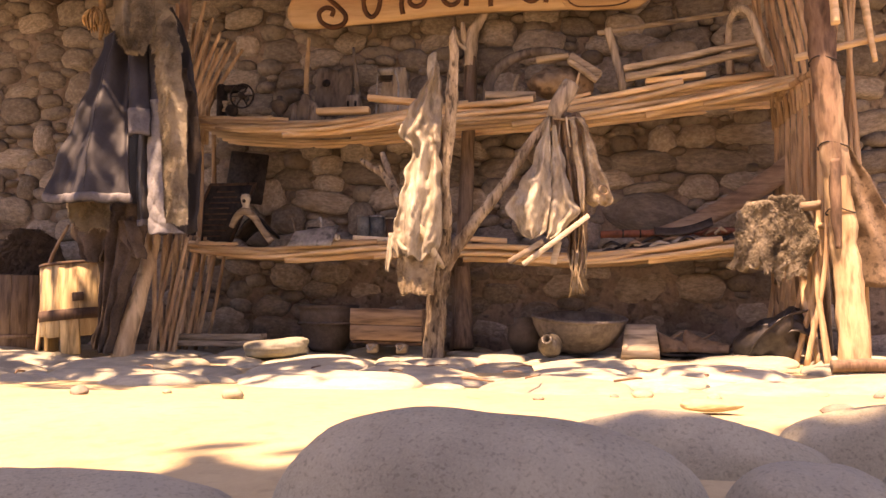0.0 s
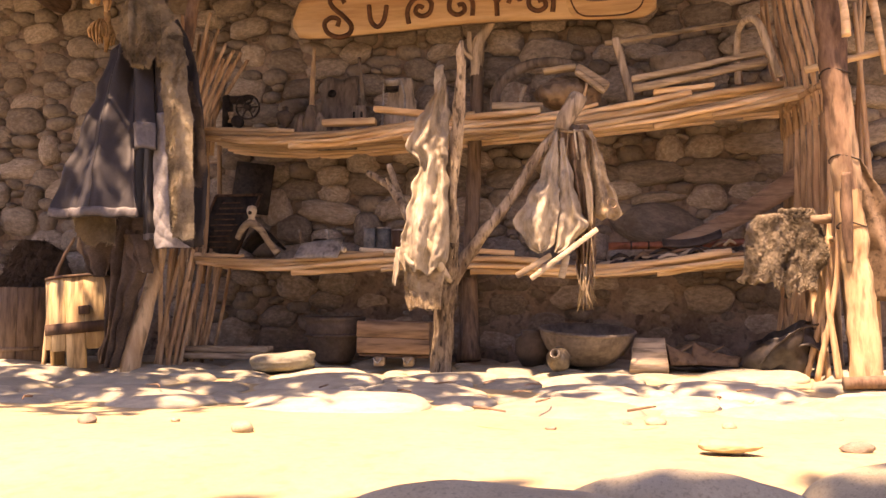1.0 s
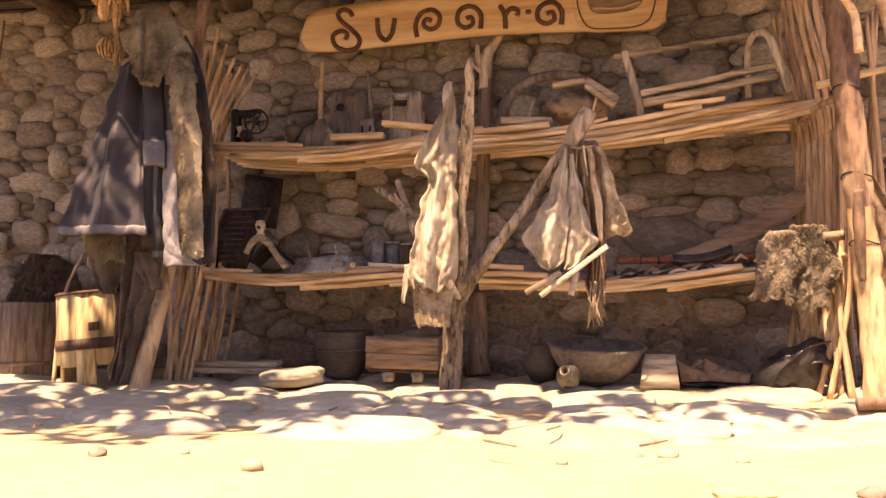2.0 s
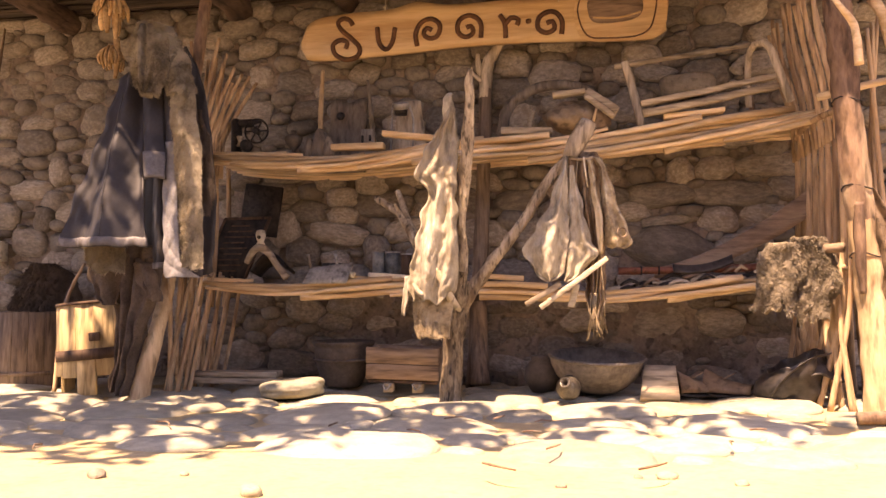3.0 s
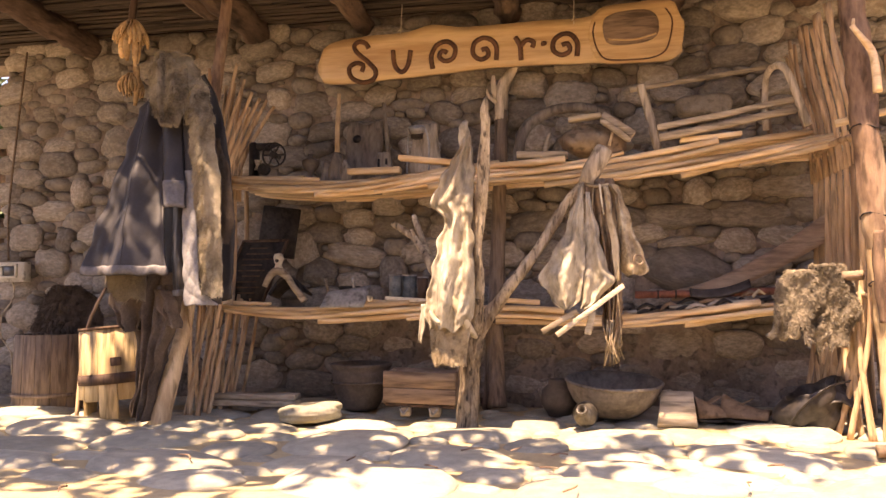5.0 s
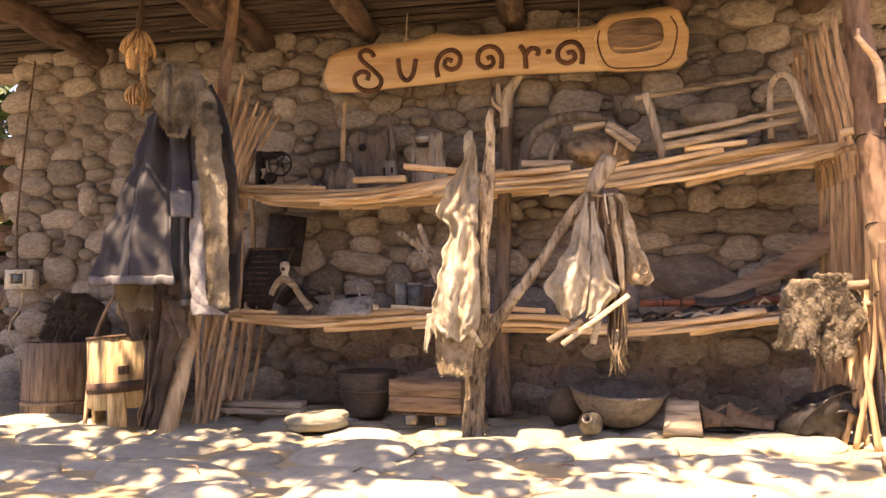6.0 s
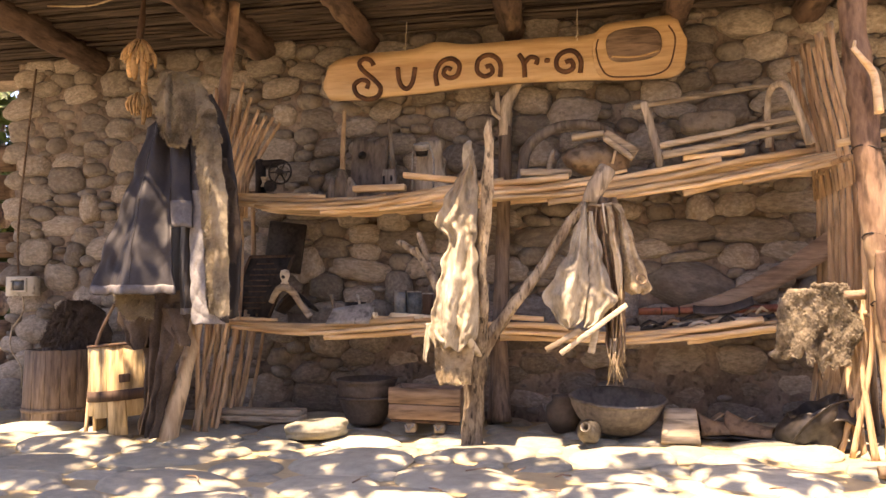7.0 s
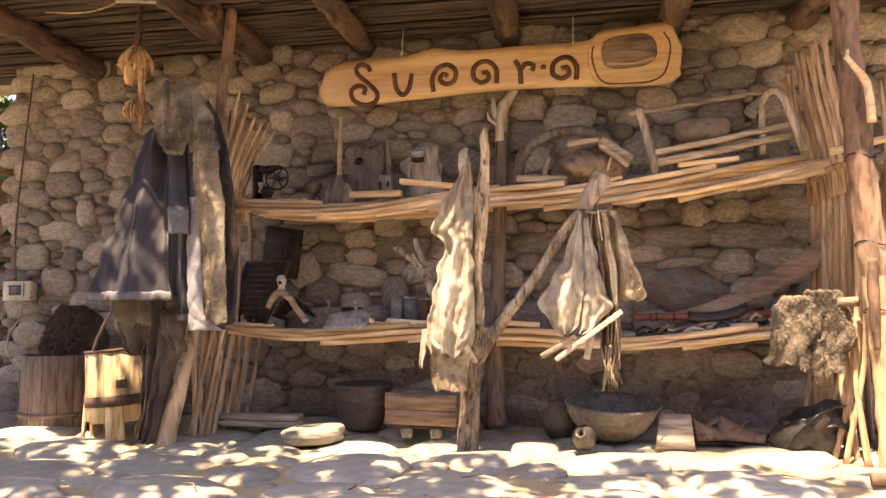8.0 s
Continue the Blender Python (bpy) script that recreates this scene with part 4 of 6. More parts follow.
def leaves(bm, r, n, x0, x1, y0, y1, z0, z1, size, clump):
    """Leaves in loose clumps inside a box."""
    centres = []
    while len(centres) < clump:
        u, v = r.uniform(-1, 1), r.uniform(-1, 1)
        d = abs(u) ** 2.5 + abs(v) ** 2.5
        if d < 1:
            centres.append(((x0 + x1) / 2 + u * (x1 - x0) / 2, (y0 + y1) / 2 + v * (y1 - y0) / 2, z0 + (z1 - z0) * r.random() * (1 - 0.8 * d)))
    for _ in range(n):
        c = r.choice(centres)
        p = Vector((c[0] + r.gauss(0, 0.13), c[1] + r.gauss(0, 0.1), c[2] + r.gauss(0, 0.08)))
        m = Matrix.Translation(p) @ Euler((r.gauss(0, 0.5), r.gauss(0, 0.5), r.uniform(0, 6.28))).to_matrix().to_4x4()
        s = size * r.uniform(0.7, 1.3)
        q = [bm.verts.new(m @ Vector(c2) * 1.0) for c2 in ((-s, 0, 0), (-s * 0.2, s * 0.45, 0.1 * s), (s, 0, 0), (-s * 0.2, -s * 0.45, 0.1 * s))]
        bm.faces.new(q)
    return bm



# ---- boulders before the camera ----
M_BOULDER = mat("grey_boulder", (0.26, 0.235, 0.17), (0.39, 0.355, 0.255), 9, rough=0.85, bump=0.7, fine=420, stain=(0.28, 0.265, 0.205), depth=0.003, crack=0.25)
for x, y, z, w, d, h, k, tag in ((-0.05, 0.67, 0.015, 0.205, 0.13, 0.135, 3, "large rounded"), (0.14, 0.86, 0.02, 0.17, 0.09, 0.106, 7, "rounded"), (0.42, 0.9, 0.04, 0.18, 0.09, 0.094, 9, "dark flat"), (-0.42, 0.6, 0.015, 0.2, 0.1, 0.088, 12, "low rounded"), (0.215, 0.66, 0.03, 0.075, 0.06, 0.085, 15, "small"), (0.36, 0.68, 0.03, 0.09, 0.07, 0.09, 17, "small")):
    bm = pebble(k, 5, 2.5, 0.12)
    bmesh.ops.transform(bm, matrix=Matrix.Translation((x, y, z)) @ Matrix.Diagonal((w, d, h, 1)), verts=bm.verts)
    single("boulder", bm, M_BOULDER, (x, y, z), tag + " grey speckled boulder in the shade", "boulder", "boulders")
bm = pebble(33, 4, 2.2, 0.3)
bmesh.ops.transform(bm, matrix=Matrix.Translation((0.25, 1.24, 0.085)) @ Matrix.Diagonal((0.045, 0.03, 0.01, 1)), verts=bm.verts)
single("clod", bm, M_SAND, (0.25, 1.24, 0.08), "crumbling clod of pale earth on the dust", "clod")
single("log", tube([(0.98, 2.8, 0.02, 0.022), (1.1, 2.79, 0.025, 0.024), (1.24, 2.77, 0.02, 0.02)], 10, 0.02, 0.2), M_LOG, (0.98, 2.8, 0), "short brown stick lying on the ground", "stick")
rt = random.Random(17)
for k in range(16):
    x, y, a, n = rt.uniform(-1.4, 1.0), rt.uniform(1.2, 2.6), rt.uniform(0, 6.28), rt.uniform(0.02, 0.05)
    z = ground_z(x, y) + 0.022
    single("twig", tube([(x, y, z, 0.003), (x + n * math.cos(a), y + n * math.sin(a), z + 0.004, 0.003), (x + 2 * n * math.cos(a + 0.3), y + 2 * n * math.sin(a + 0.3), z, 0.002)], 5, 0.02, 0.2), M_LOG, (x, y, z), "tiny dry twig on the dusty ground", "twig", "twigs on the ground")

for k in range(14):
    x, y, r0 = rt.uniform(-1.3, 0.9), rt.uniform(1.3, 2.5), rt.uniform(0.008, 0.02)
    z = ground_z(x, y) - 0.02 + 0.3 * r0
    bm = pebble(200 + k, 2, 2.2, 0.4)
    bmesh.ops.transform(bm, matrix=Matrix.Translation((x, y, z)) @ pose(0, 0, 0, 0, 0, 40 * k) @ Matrix.Diagonal((r0 * 1.6, r0, r0 * 0.7, 1)), verts=bm.verts)
    single("pebble", bm, M_BOULDER if k % 2 else M_MUD, (x, y, z), "small loose pebble on the pale dust", "pebble", "pebbles on the dust")

# ---- along the left wall ----
socket = thing("socket_box", (-3.39, 3.91, 0.66), "cream electric box with a dark window on the wall", "socket")
case = part("case", board((0.2, 0.06, 0.12), pose(-3.375, 3.9, 0.73), 0.006), M_WHITE, socket)
part("window", board((0.085, 0.012, 0.06), pose(-3.375, 3.868, 0.735), 0.003), M_GLASS, case, "dark glass window")
for dx, dz, w, h in ((0, 0.037, 0.11, 0.014), (0, -0.037, 0.11, 0.014), (-0.049, 0, 0.014, 0.06), (0.049, 0, 0.014, 0.06)):
    part("frame", board((w, 0.016, h), pose(-3.375 + dx, 3.865, 0.735 + dz), 0.002), M_WHITE, case)
single("cable", tube([(-3.33, 3.9, 2.08, 0.006), (-3.38, 3.9, 1.6, 0.006), (-3.42, 3.9, 1.1, 0.006), (-3.41, 3.9, 0.8, 0.006)], 6, 0.06), M_CANVAS, (-3.4, 3.9, 0.8), "brown cable running down to the electric box", "cable", "cables")
single("cable", tube([(-3.36, 3.88, 0.67, 0.005), (-3.34, 3.87, 0.58, 0.005), (-3.42, 3.87, 0.46, 0.005), (-3.41, 3.86, 0.35, 0.005), (-3.33, 3.85, 0.25, 0.005), (-3.32, 3.85, 0.12, 0.005)], 6, 0.04), M_GREYWOOD, (-3.36, 3.88, 0.2), "grey cable looping down from the electric box", "cable", "cables")


def staved(name, base, r0, r1, h, n, material, label, hoops, legs=(), tilt=0.0, handle=False):
    """A tub of staves; every leg names a stave that runs on to the ground."""
    t = thing(name, base, label, "tub")
    m0 = Matrix.Translation(base) @ pose(0, 0, 0, 0, tilt, 0)
    foot = 0.085 if legs else 0.0
    for k in range(n):
        a = 2 * math.pi * k / n
        low = 0.0 if k in legs else foot + 0.01 * math.sin(k * 5)
        z = (low + h) / 2
        r = r0 + (r1 - r0) * z / h
        lean = math.degrees(math.atan2(r1 - r0, h))
        m = m0 @ pose(0, 0, 0, 0, 0, math.degrees(a)) @ Matrix.Translation((r, 0, z)) @ pose(0, 0, 0, 0, lean, 0)
        part("stave", board((0.02, 2 * math.pi * r / n * 1.03, h - low + 0.004 * math.sin(k * 3.1)), m, 0.003), material, t)
    for z, w, mt in hoops:
        r = r0 + (r1 - r0) * z / h + 0.0185
        part("hoop", lathe([(r - 0.004, z - w / 2), (r, z - w / 2), (r, z + w / 2), (r - 0.004, z + w / 2), (r - 0.004, z - w / 2)], m0, 40), mt, t, "dark hoop")
    part("bottom", lathe([(0.001, foot + 0.02), (r0 - 0.012, foot + 0.02), (r0 - 0.012, foot + 0.04), (0.001, foot + 0.04)], m0, 24), material, t)
    return t


tub = staved("wooden_tub", (-2.215, 3.31, 0.0), 0.19, 0.172, 0.43, 14, M_STAVE, "honey-coloured stave tub on legs with a charred hoop", ((0.185, 0.05, M_DARKWOOD), (0.424, 0.014, M_DARKWOOD)), (7, 11, 3), -5.0)
part("patch", board((0.05, 0.01, 0.04), pose(-2.15, 3.128, 0.27, 0, -5, 12), 0.003), M_DARKWOOD, tub, "charred square patch")
single("stick", tube([(-2.4, 3.2, 0.0, 0.01), (-2.39, 3.24, 0.4, 0.009), (-2.33, 3.3, 0.62, 0.007)], 8, 0.05, 0.1), M_STICK, (-2.4, 3.2, 0), "thin stick leaning on the wooden tub", "stick")
staved("old_barrel", (-2.78, 3.52, 0.0), 0.185, 0.175, 0.38, 16, M_OLDSTAVE, "old brown stave barrel without a lid", ((0.07, 0.02, M_OLDSTAVE),))
bsk = drape([(0.3, -3.06), (0.45, -3.05), (0.58, -3.0), (0.64, -2.9)], [(0.3, -2.64), (0.45, -2.65), (0.58, -2.7), (0.64, -2.78)], 3.72, 0.1, 1.5, 0.02, 2, 0.02, crumple=0.03)
single("sacking", hairs(bsk, 3000, 0.03, sheet(bsk, 24, 24, 0.02), 2, 0.3, 0.002), M_TROUSER, (-2.85, 3.72, 0.3), "dark shaggy sacking bulging behind the barrel", "sacking")
M_HUSK = mat("golden_husk", (0.32, 0.18, 0.075), (0.66, 0.45, 0.22), 12, rough=0.8, bump=0.5, fine=60, vary=0.35, depth=0.005)
corn = thing("corn_bundle", (-2.16, 3.2, 1.6), "dried golden corn husks tied under the roof", "corn")
rk = random.Random(14)
for k in range(40):
    a, out = k * 2.4, 0.045 + 0.035 * rk.random()
    end = rk.uniform(1.79, 1.84)
    part("husk", tube([(-2.155, 3.2, 1.935, 0.006), (-2.155 + 0.5 * out * math.cos(a), 3.2 + 0.5 * out * math.sin(a), 1.9, 0.012), (-2.16 + out * math.cos(a), 3.2 + out * math.sin(a), 1.85, 0.011), (-2.16 + 1.15 * out * math.cos(a) + rk.uniform(-0.015, 0.015), 3.2 + 1.1 * out * math.sin(a), end, 0.004)], 6, 0.012, 0.9, squash=0.5, seed=k), M_HUSK, corn)
for dx, dy, low_z in ((-0.035, -0.02, 1.735), (0.0, -0.035, 1.715), (0.03, -0.01, 1.69), (0.012, 0.03, 1.72)):
    part("cob", tube([(-2.16 + dx * 0.6, 3.2 + dy * 0.6, 1.87, 0.012), (-2.16 + dx, 3.2 + dy, 1.82, 0.017), (-2.158 + dx, 3.2 + dy, 1.76, 0.016), (-2.155 + dx, 3.2 + dy, low_z, 0.007)], 10, 0.01, 0.35, seed=dx * 90), M_HUSK, corn)
for k in range(26):
    a, out = k * 2.4, 0.035 + 0.03 * rk.random()
    part("husk", tube([(-2.15, 3.2, 1.66, 0.006), (-2.155 + 0.6 * out * math.cos(a), 3.2 + 0.6 * out * math.sin(a), 1.64, 0.012), (-2.155 + out * math.cos(a), 3.2 + out * math.sin(a), 1.6, 0.011), (-2.15 + 0.9 * out * math.cos(a), 3.2 + out * math.sin(a), rk.uniform(1.54, 1.58), 0.005)], 6, 0.012, 0.9, squash=0.5, seed=k + 70), M_HUSK, corn)
part("cord", tube([(-2.155, 3.2, 1.93, 0.016), (-2.15, 3.2, 2.0, 0.02), (-2.15, 3.22, 2.14, 0.01)], 7, 0.03, 0.4), M_DARKWOOD, corn)
part("husk_tail", tube([(-2.13, 3.2, 1.7, 0.016), (-2.12, 3.2, 1.6, 0.014), (-2.13, 3.2, 1.5, 0.008)], 7, 0.02, 0.3), M_HUSK, corn)

tin = thing("tin_sheet", (-2.0, 2.9, 2.04), "grey tin sheet tucked under the roof beams", "metal sheet")
part("sheet", board((0.2, 0.16, 0.006), pose(-2.02, 2.9, 2.045, 14, 4, 5), 0.001, 0.003, 3), M_STEEL, tin)
part("folded_edge", board((0.2, 0.008, 0.022), pose(-2.02, 2.98, 2.06, 14, 4, 5), 0.002), M_STEEL, tin)
single("thatch_straw", tube([(-2.6, 3.1, 2.1, 0.005), (-2.3, 3.05, 2.06, 0.005), (-2.0, 2.95, 2.08, 0.004)], 6, 0.06, 0.2), M_STRAW, (-2.6, 3.1, 2.1), "long straw sagging out of the reed ceiling", "straw")

# ---- on the upper shelf ----
US = 3.62


def wheel(c, r, parent, spokes, material):
    """A wheel on its hub, with rim and spokes under it."""
    hub = part("wheel", lathe([(0.0, -0.02), (0.016, -0.02), (0.016, 0.02), (0.0, 0.02)], Matrix.Translation(c) @ pose(0, 0, 0, 90), 12), material, parent)
    part("rim", tube([(c[0] + r * math.cos(a), c[1], c[2] + r * math.sin(a), 0.005) for a in [k * 6.2832 / 20 for k in range(21)]], 6, 0.02), material, hub)
    for k in range(spokes):
        a = 6.2832 * k / spokes
        part("spoke", tube([(c[0], c[1], c[2], 0.004), (c[0] + r * math.cos(a), c[1], c[2] + r * math.sin(a), 0.004)], 6, 0.1), material, hub)


z0 = up_high(-1.6) - 0.02
mc = thing("hand_machine", (-1.62, US, z0), "old black iron hand machine with a spoked wheel", "machine")
part("base", board((0.22, 0.12, 0.03), pose(-1.62, US, z0 + 0.015), 0.006), M_IRON, mc)
part("column", board((0.045, 0.06, 0.2), pose(-1.7, US, z0 + 0.125), 0.012), M_IRON, mc)
part("arm", board((0.15, 0.045, 0.04), pose(-1.64, US, z0 + 0.2), 0.012), M_IRON, mc)
part("spool", lathe([(0.001, 0), (0.02, 0), (0.012, 0.02), (0.02, 0.05), (0.001, 0.05)], Matrix.Translation((-1.655, US - 0.05, z0 + 0.07)), 14), M_GREYWOOD, mc)
part("gear_case", lathe([(0.001, 0), (0.03, 0), (0.03, 0.03), (0.001, 0.03)], Matrix.Translation((-1.62, US - 0.04, z0 + 0.07)) @ pose(0, 0, 0, 90), 16), M_IRON, mc)
wheel((-1.56, US - 0.07, z0 + 0.14), 0.062, mc, 6, M_IRON)
wheel((-1.56, US - 0.03, z0 + 0.14), 0.045, mc, 0, M_STEEL)
gb = lathe([(0.001, 0), (0.03, 0), (0.028, 0.008), (0.01, 0.03), (0.01, 0.05), (0.035, 0.075), (0.045, 0.1), (0.045, 0.115), (0.03, 0.125), (0.014, 0.135), (0.016, 0.15), (0.001, 0.155)], Matrix.Translation((-1.385, US, z0 + 0.0)), 20, 0.06)
single("lidded_goblet", gb, M_CLAY, (-1.385, US, z0), "dark turned wooden goblet with a lid", "goblet")
for x, h, w, tag in ((-1.29, 0.12, 0.03, "narrow"), (-1.235, 0.17, 0.035, "taller"), (-1.19, 0.13, 0.028, "short")):
    zz = up_high(x) - 0.02
    single("carved_log", tube([(x, US - 0.04, zz, w), (x + 0.006, US - 0.04, zz + h * 0.6, w * 0.95), (x - 0.004, US - 0.03, zz + h, w * 0.5)], 14, 0.012, 0.5, seed=x, ridge=0.3), M_DUSTY, (x, US - 0.04, zz), tag + " weathered wood piece standing on the wicker shelf", "wood piece", "wood pieces")
gbd = thing("grey_board", (-1.14, 3.78, 1.2), "weathered grey board with a hole leaning on the wall", "board")
zz = up_high(-1.14) - 0.04
part("panel", sheet(lambda u, v: (-1.25 + 0.21 * u + 0.01 * v * (0.5 - u), 3.74 + 0.07 * v, zz + (0.4 + 0.012 * math.sin(u * 9)) * v), 10, 12, 0.022), M_DUSTY, gbd)
part("hole", lathe([(0.001, 0), (0.02, 0), (0.023, 0.003), (0.001, 0.004)], Matrix.Translation((-1.175, 3.755, 1.41)) @ pose(0, 0, 0, 80), 16), M_IRON, gbd)
single("stick", tube([(-1.275, 3.72, 1.13, 0.014), (-1.28, 3.74, 1.45, 0.014), (-1.285, 3.78, 1.67, 0.01)], 8, 0.04, 0.12), M_POLE, (-1.275, 3.72, 1.13), "pale stick standing on the wicker shelf", "stick")
single("stick", tube([(-0.97, 3.7, 1.14, 0.013), (-1.0, 3.72, 1.4, 0.012), (-1.03, 3.76, 1.6, 0.008)], 8, 0.04, 0.15), M_DUSTY, (-0.97, 3.7, 1.14), "thin bent stick leaning on the wall", "stick")
zz = up_high(-0.99) - 0.02
sb = thing("slotted_block", (-0.99, US, zz), "small weathered wooden block with two dark slots", "wooden block")
part("block", sheet(lambda u, v: (-1.035 + 0.08 * u + (0.012 - 0.02 * u) * v + 0.02 * u * (1 - v), US - 0.02 + 0.02 * v, zz + 0.17 * v), 4, 6, 0.05), M_DUSTY, sb)
part("slot", board((0.012, 0.006, 0.05), pose(-1.015, US - 0.022 + 0.01, zz + 0.11), 0.002), M_IRON, sb)
part("slot", board((0.012, 0.006, 0.03), pose(-0.975, US - 0.022 + 0.01, zz + 0.12), 0.002), M_IRON, sb)
zz = up_high(-0.78) - 0.02
ln = thing("wall_lantern", (-0.77, US, zz), "grey board with a steel ring lamp holder", "lantern")
part("backboard", sheet(lambda u, v: (-0.88 + 0.2 * u + (0.04 - 0.09 * u) * v ** 0.8, US + 0.02 + 0.04 * v, zz + 0.3 * v), 6, 10, 0.02), M_UPGREY, ln)
part("ring", lathe([(0.034, 0), (0.042, 0), (0.044, 0.03), (0.036, 0.035), (0.034, 0)], Matrix.Translation((-0.81, US - 0.03, 1.39)) @ pose(0, 0, 0, 20), 20), M_STEEL, ln, "bright steel ring")
part("cup", lathe([(0.001, 0), (0.03, 0), (0.034, 0.03), (0.001, 0.031)], Matrix.Translation((-0.81, US - 0.03, 1.362)), 18), M_IRON, ln)
for x in (-0.862, -0.752):
    part("bracket", tube([(x, US - 0.03, zz + 0.01, 0.006), (x + 0.004, US - 0.03, 1.34, 0.006), (-0.81 + (0.04 if x > -0.8 else -0.04), US - 0.03, 1.41, 0.006)], 6, 0.03), M_STEEL, ln)
for (a, b, c, d, w, mt, tag) in ((-1.14, 1.185, -0.87, 1.185, 0.03, M_ROD, "pale sawn lath"), (-0.88, 1.245, -0.6, 1.21, 0.026, M_ROD, "pale sawn lath"), (-0.3, 1.235, -0.06, 1.225, 0.03, M_GREYWOOD, "grey lath"), (0.45, 1.27, 0.72, 1.29, 0.022, M_ROD, "pale lath")):
    ang = math.degrees(math.atan2(d - b, c - a))
    single("lath", board((math.hypot(c - a, d - b), 0.05, w), pose((a + c) / 2, 3.49, (b + d) / 2, 0, -ang, 0), 0.003, 0.004, 4), mt, (a, 3.49, b), tag + " lying along the shelf's edge", "lath", "laths")
single("wooden_arch", tube([(-0.305, 3.65, up_high(-0.3) - 0.02, 0.03), (-0.29, 3.66, 1.36, 0.028), (-0.22, 3.68, 1.45, 0.027), (-0.1, 3.69, 1.5, 0.026), (0.04, 3.69, 1.495, 0.026), (0.15, 3.68, 1.43, 0.024), (0.2, 3.68, up_high(0.2) - 0.02, 0.02)], 10, 0.03, 0.15), M_DUSTY, (-0.3, 3.65, 1.2), "bent wooden arch standing on the wicker shelf", "yoke")
pk = thing("pack_saddle", (0.08, 3.55, up_high(0.08)), "old wooden saddle frame with wrinkled leather", "saddle")
pad = pebble(71, 4, 2.6, 0.3)
bmesh.ops.transform(pad, matrix=Matrix.Translation((0.06, 3.55, 1.3)) @ pose(0, 0, 0, 0, 6, 0) @ Matrix.Diagonal((0.145, 0.1, 0.075, 1)), verts=pad.verts)
for v in pad.verts:
    v.co.y -= 0.01 * math.sin(v.co.x * 110 + v.co.z * 30)
part("pad", pad, M_HIDE_DARK, pk, "wrinkled brown leather pad")
part("top_board", board((0.15, 0.05, 0.022), pose(0.02, 3.47, 1.395, 0, -6, 0), 0.004, 0.006, 3), M_GREYWOOD, pk)
part("side_board", board((0.17, 0.06, 0.04), pose(0.17, 3.49, 1.355, 0, 34, 0), 0.006, 0.008, 4), M_GREYWOOD, pk)
part("side_board", board((0.16, 0.03, 0.022), pose(0.16, 3.45, 1.325, 0, 38, 0), 0.004, 0.008, 4), M_GREYWOOD, pk)
part("peg", tube([(0.13, 3.43, 1.25, 0.007), (0.145, 3.42, 1.31, 0.006)], 6, 0.03), M_POLE, pk)
single("curved_stick", tube([(-0.16, 3.55, 1.22, 0.014), (-0.165, 3.54, 1.28, 0.014), (-0.14, 3.55, 1.35, 0.008)], 8, 0.02, 0.15), M_GREYWOOD, (-0.16, 3.55, 1.22), "short curved horn of wood on the shelf", "wood piece")
cot = thing("wooden_bench", (0.6, 3.5, 1.25), "weathered bench frame with bent wooden ends", "bench")
part("leg", board((0.035, 0.03, 0.33), pose(0.325, 3.58, 1.41, 0, -13, 0), 0.005, 0.006, 4), M_UPGREY, cot)
part("leg", board((0.03, 0.03, 0.3), pose(0.35, 3.72, 1.42, 0, -12, 0), 0.005, 0.006, 4), M_UPGREY, cot)
part("top_rail", tube([(0.24, 3.59, 1.55, 0.013), (0.55, 3.61, 1.59, 0.012), (0.87, 3.62, 1.63, 0.011)], 8, 0.08, 0.15), M_GREYWOOD, cot)
part("lower_rail", board((0.6, 0.03, 0.026), pose(0.645, 3.47, 1.38, 0, -9.8, 0), 0.004, 0.008, 6), M_GREYWOOD, cot)
part("lower_rail", board((0.6, 0.03, 0.03), pose(0.65, 3.45, 1.33, 0, -9.8, 0), 0.004, 0.008, 6), M_GREYWOOD, cot)
part("bent_end", tube([(0.985, 3.42, 1.3, 0.018), (0.95, 3.43, 1.42, 0.018), (0.91, 3.45, 1.56, 0.017), (0.88, 3.5, 1.6, 0.016), (0.855, 3.56, 1.58, 0.015), (0.85, 3.6, 1.48, 0.015), (0.855, 3.62, 1.33, 0.015)], 8, 0.03, 0.12), M_UPGREY, cot)
part("end_slat", board((0.024, 0.02, 0.24), pose(0.87, 3.66, 1.42, 0, -8, 0), 0.004, 0.006, 3), M_BROWNWOOD, cot)
slab = pebble(81, 4, 4.5, 0.1)
bmesh.ops.transform(slab, matrix=Matrix.Translation((0.62, 3.86, 1.52)) @ Matrix.Diagonal((0.13, 0.06, 0.055, 1)), verts=slab.verts)
single("stone_block", slab, M_STONE, (0.62, 3.86, 1.47), "squared grey stone set out from the wall", "stone")

# ---- on the lower shelf ----
tab = thing("notice_board", (-1.75, 3.72, 0.53), "dark leaning board with faint pale lines in a frame", "board")
mt = Matrix(((1, 0, 0.37, -1.735), (0, 1, 0.12, 3.7), (0, 0, 1, 0.705), (0, 0, 0, 1)))
part("panel", board((0.25, 0.014, 0.33), mt, 0.003), M_IRON, tab)
for dx, dz, w, h in ((0, 0.165, 0.26, 0.014), (0, -0.165, 0.26, 0.014), (-0.125, 0, 0.014, 0.33), (0.125, 0, 0.014, 0.33)):
    part("frame", board((w, 0.022, h), mt @ Matrix.Translation((dx, -0.004, dz)), 0.003), M_DARKWOOD, tab)
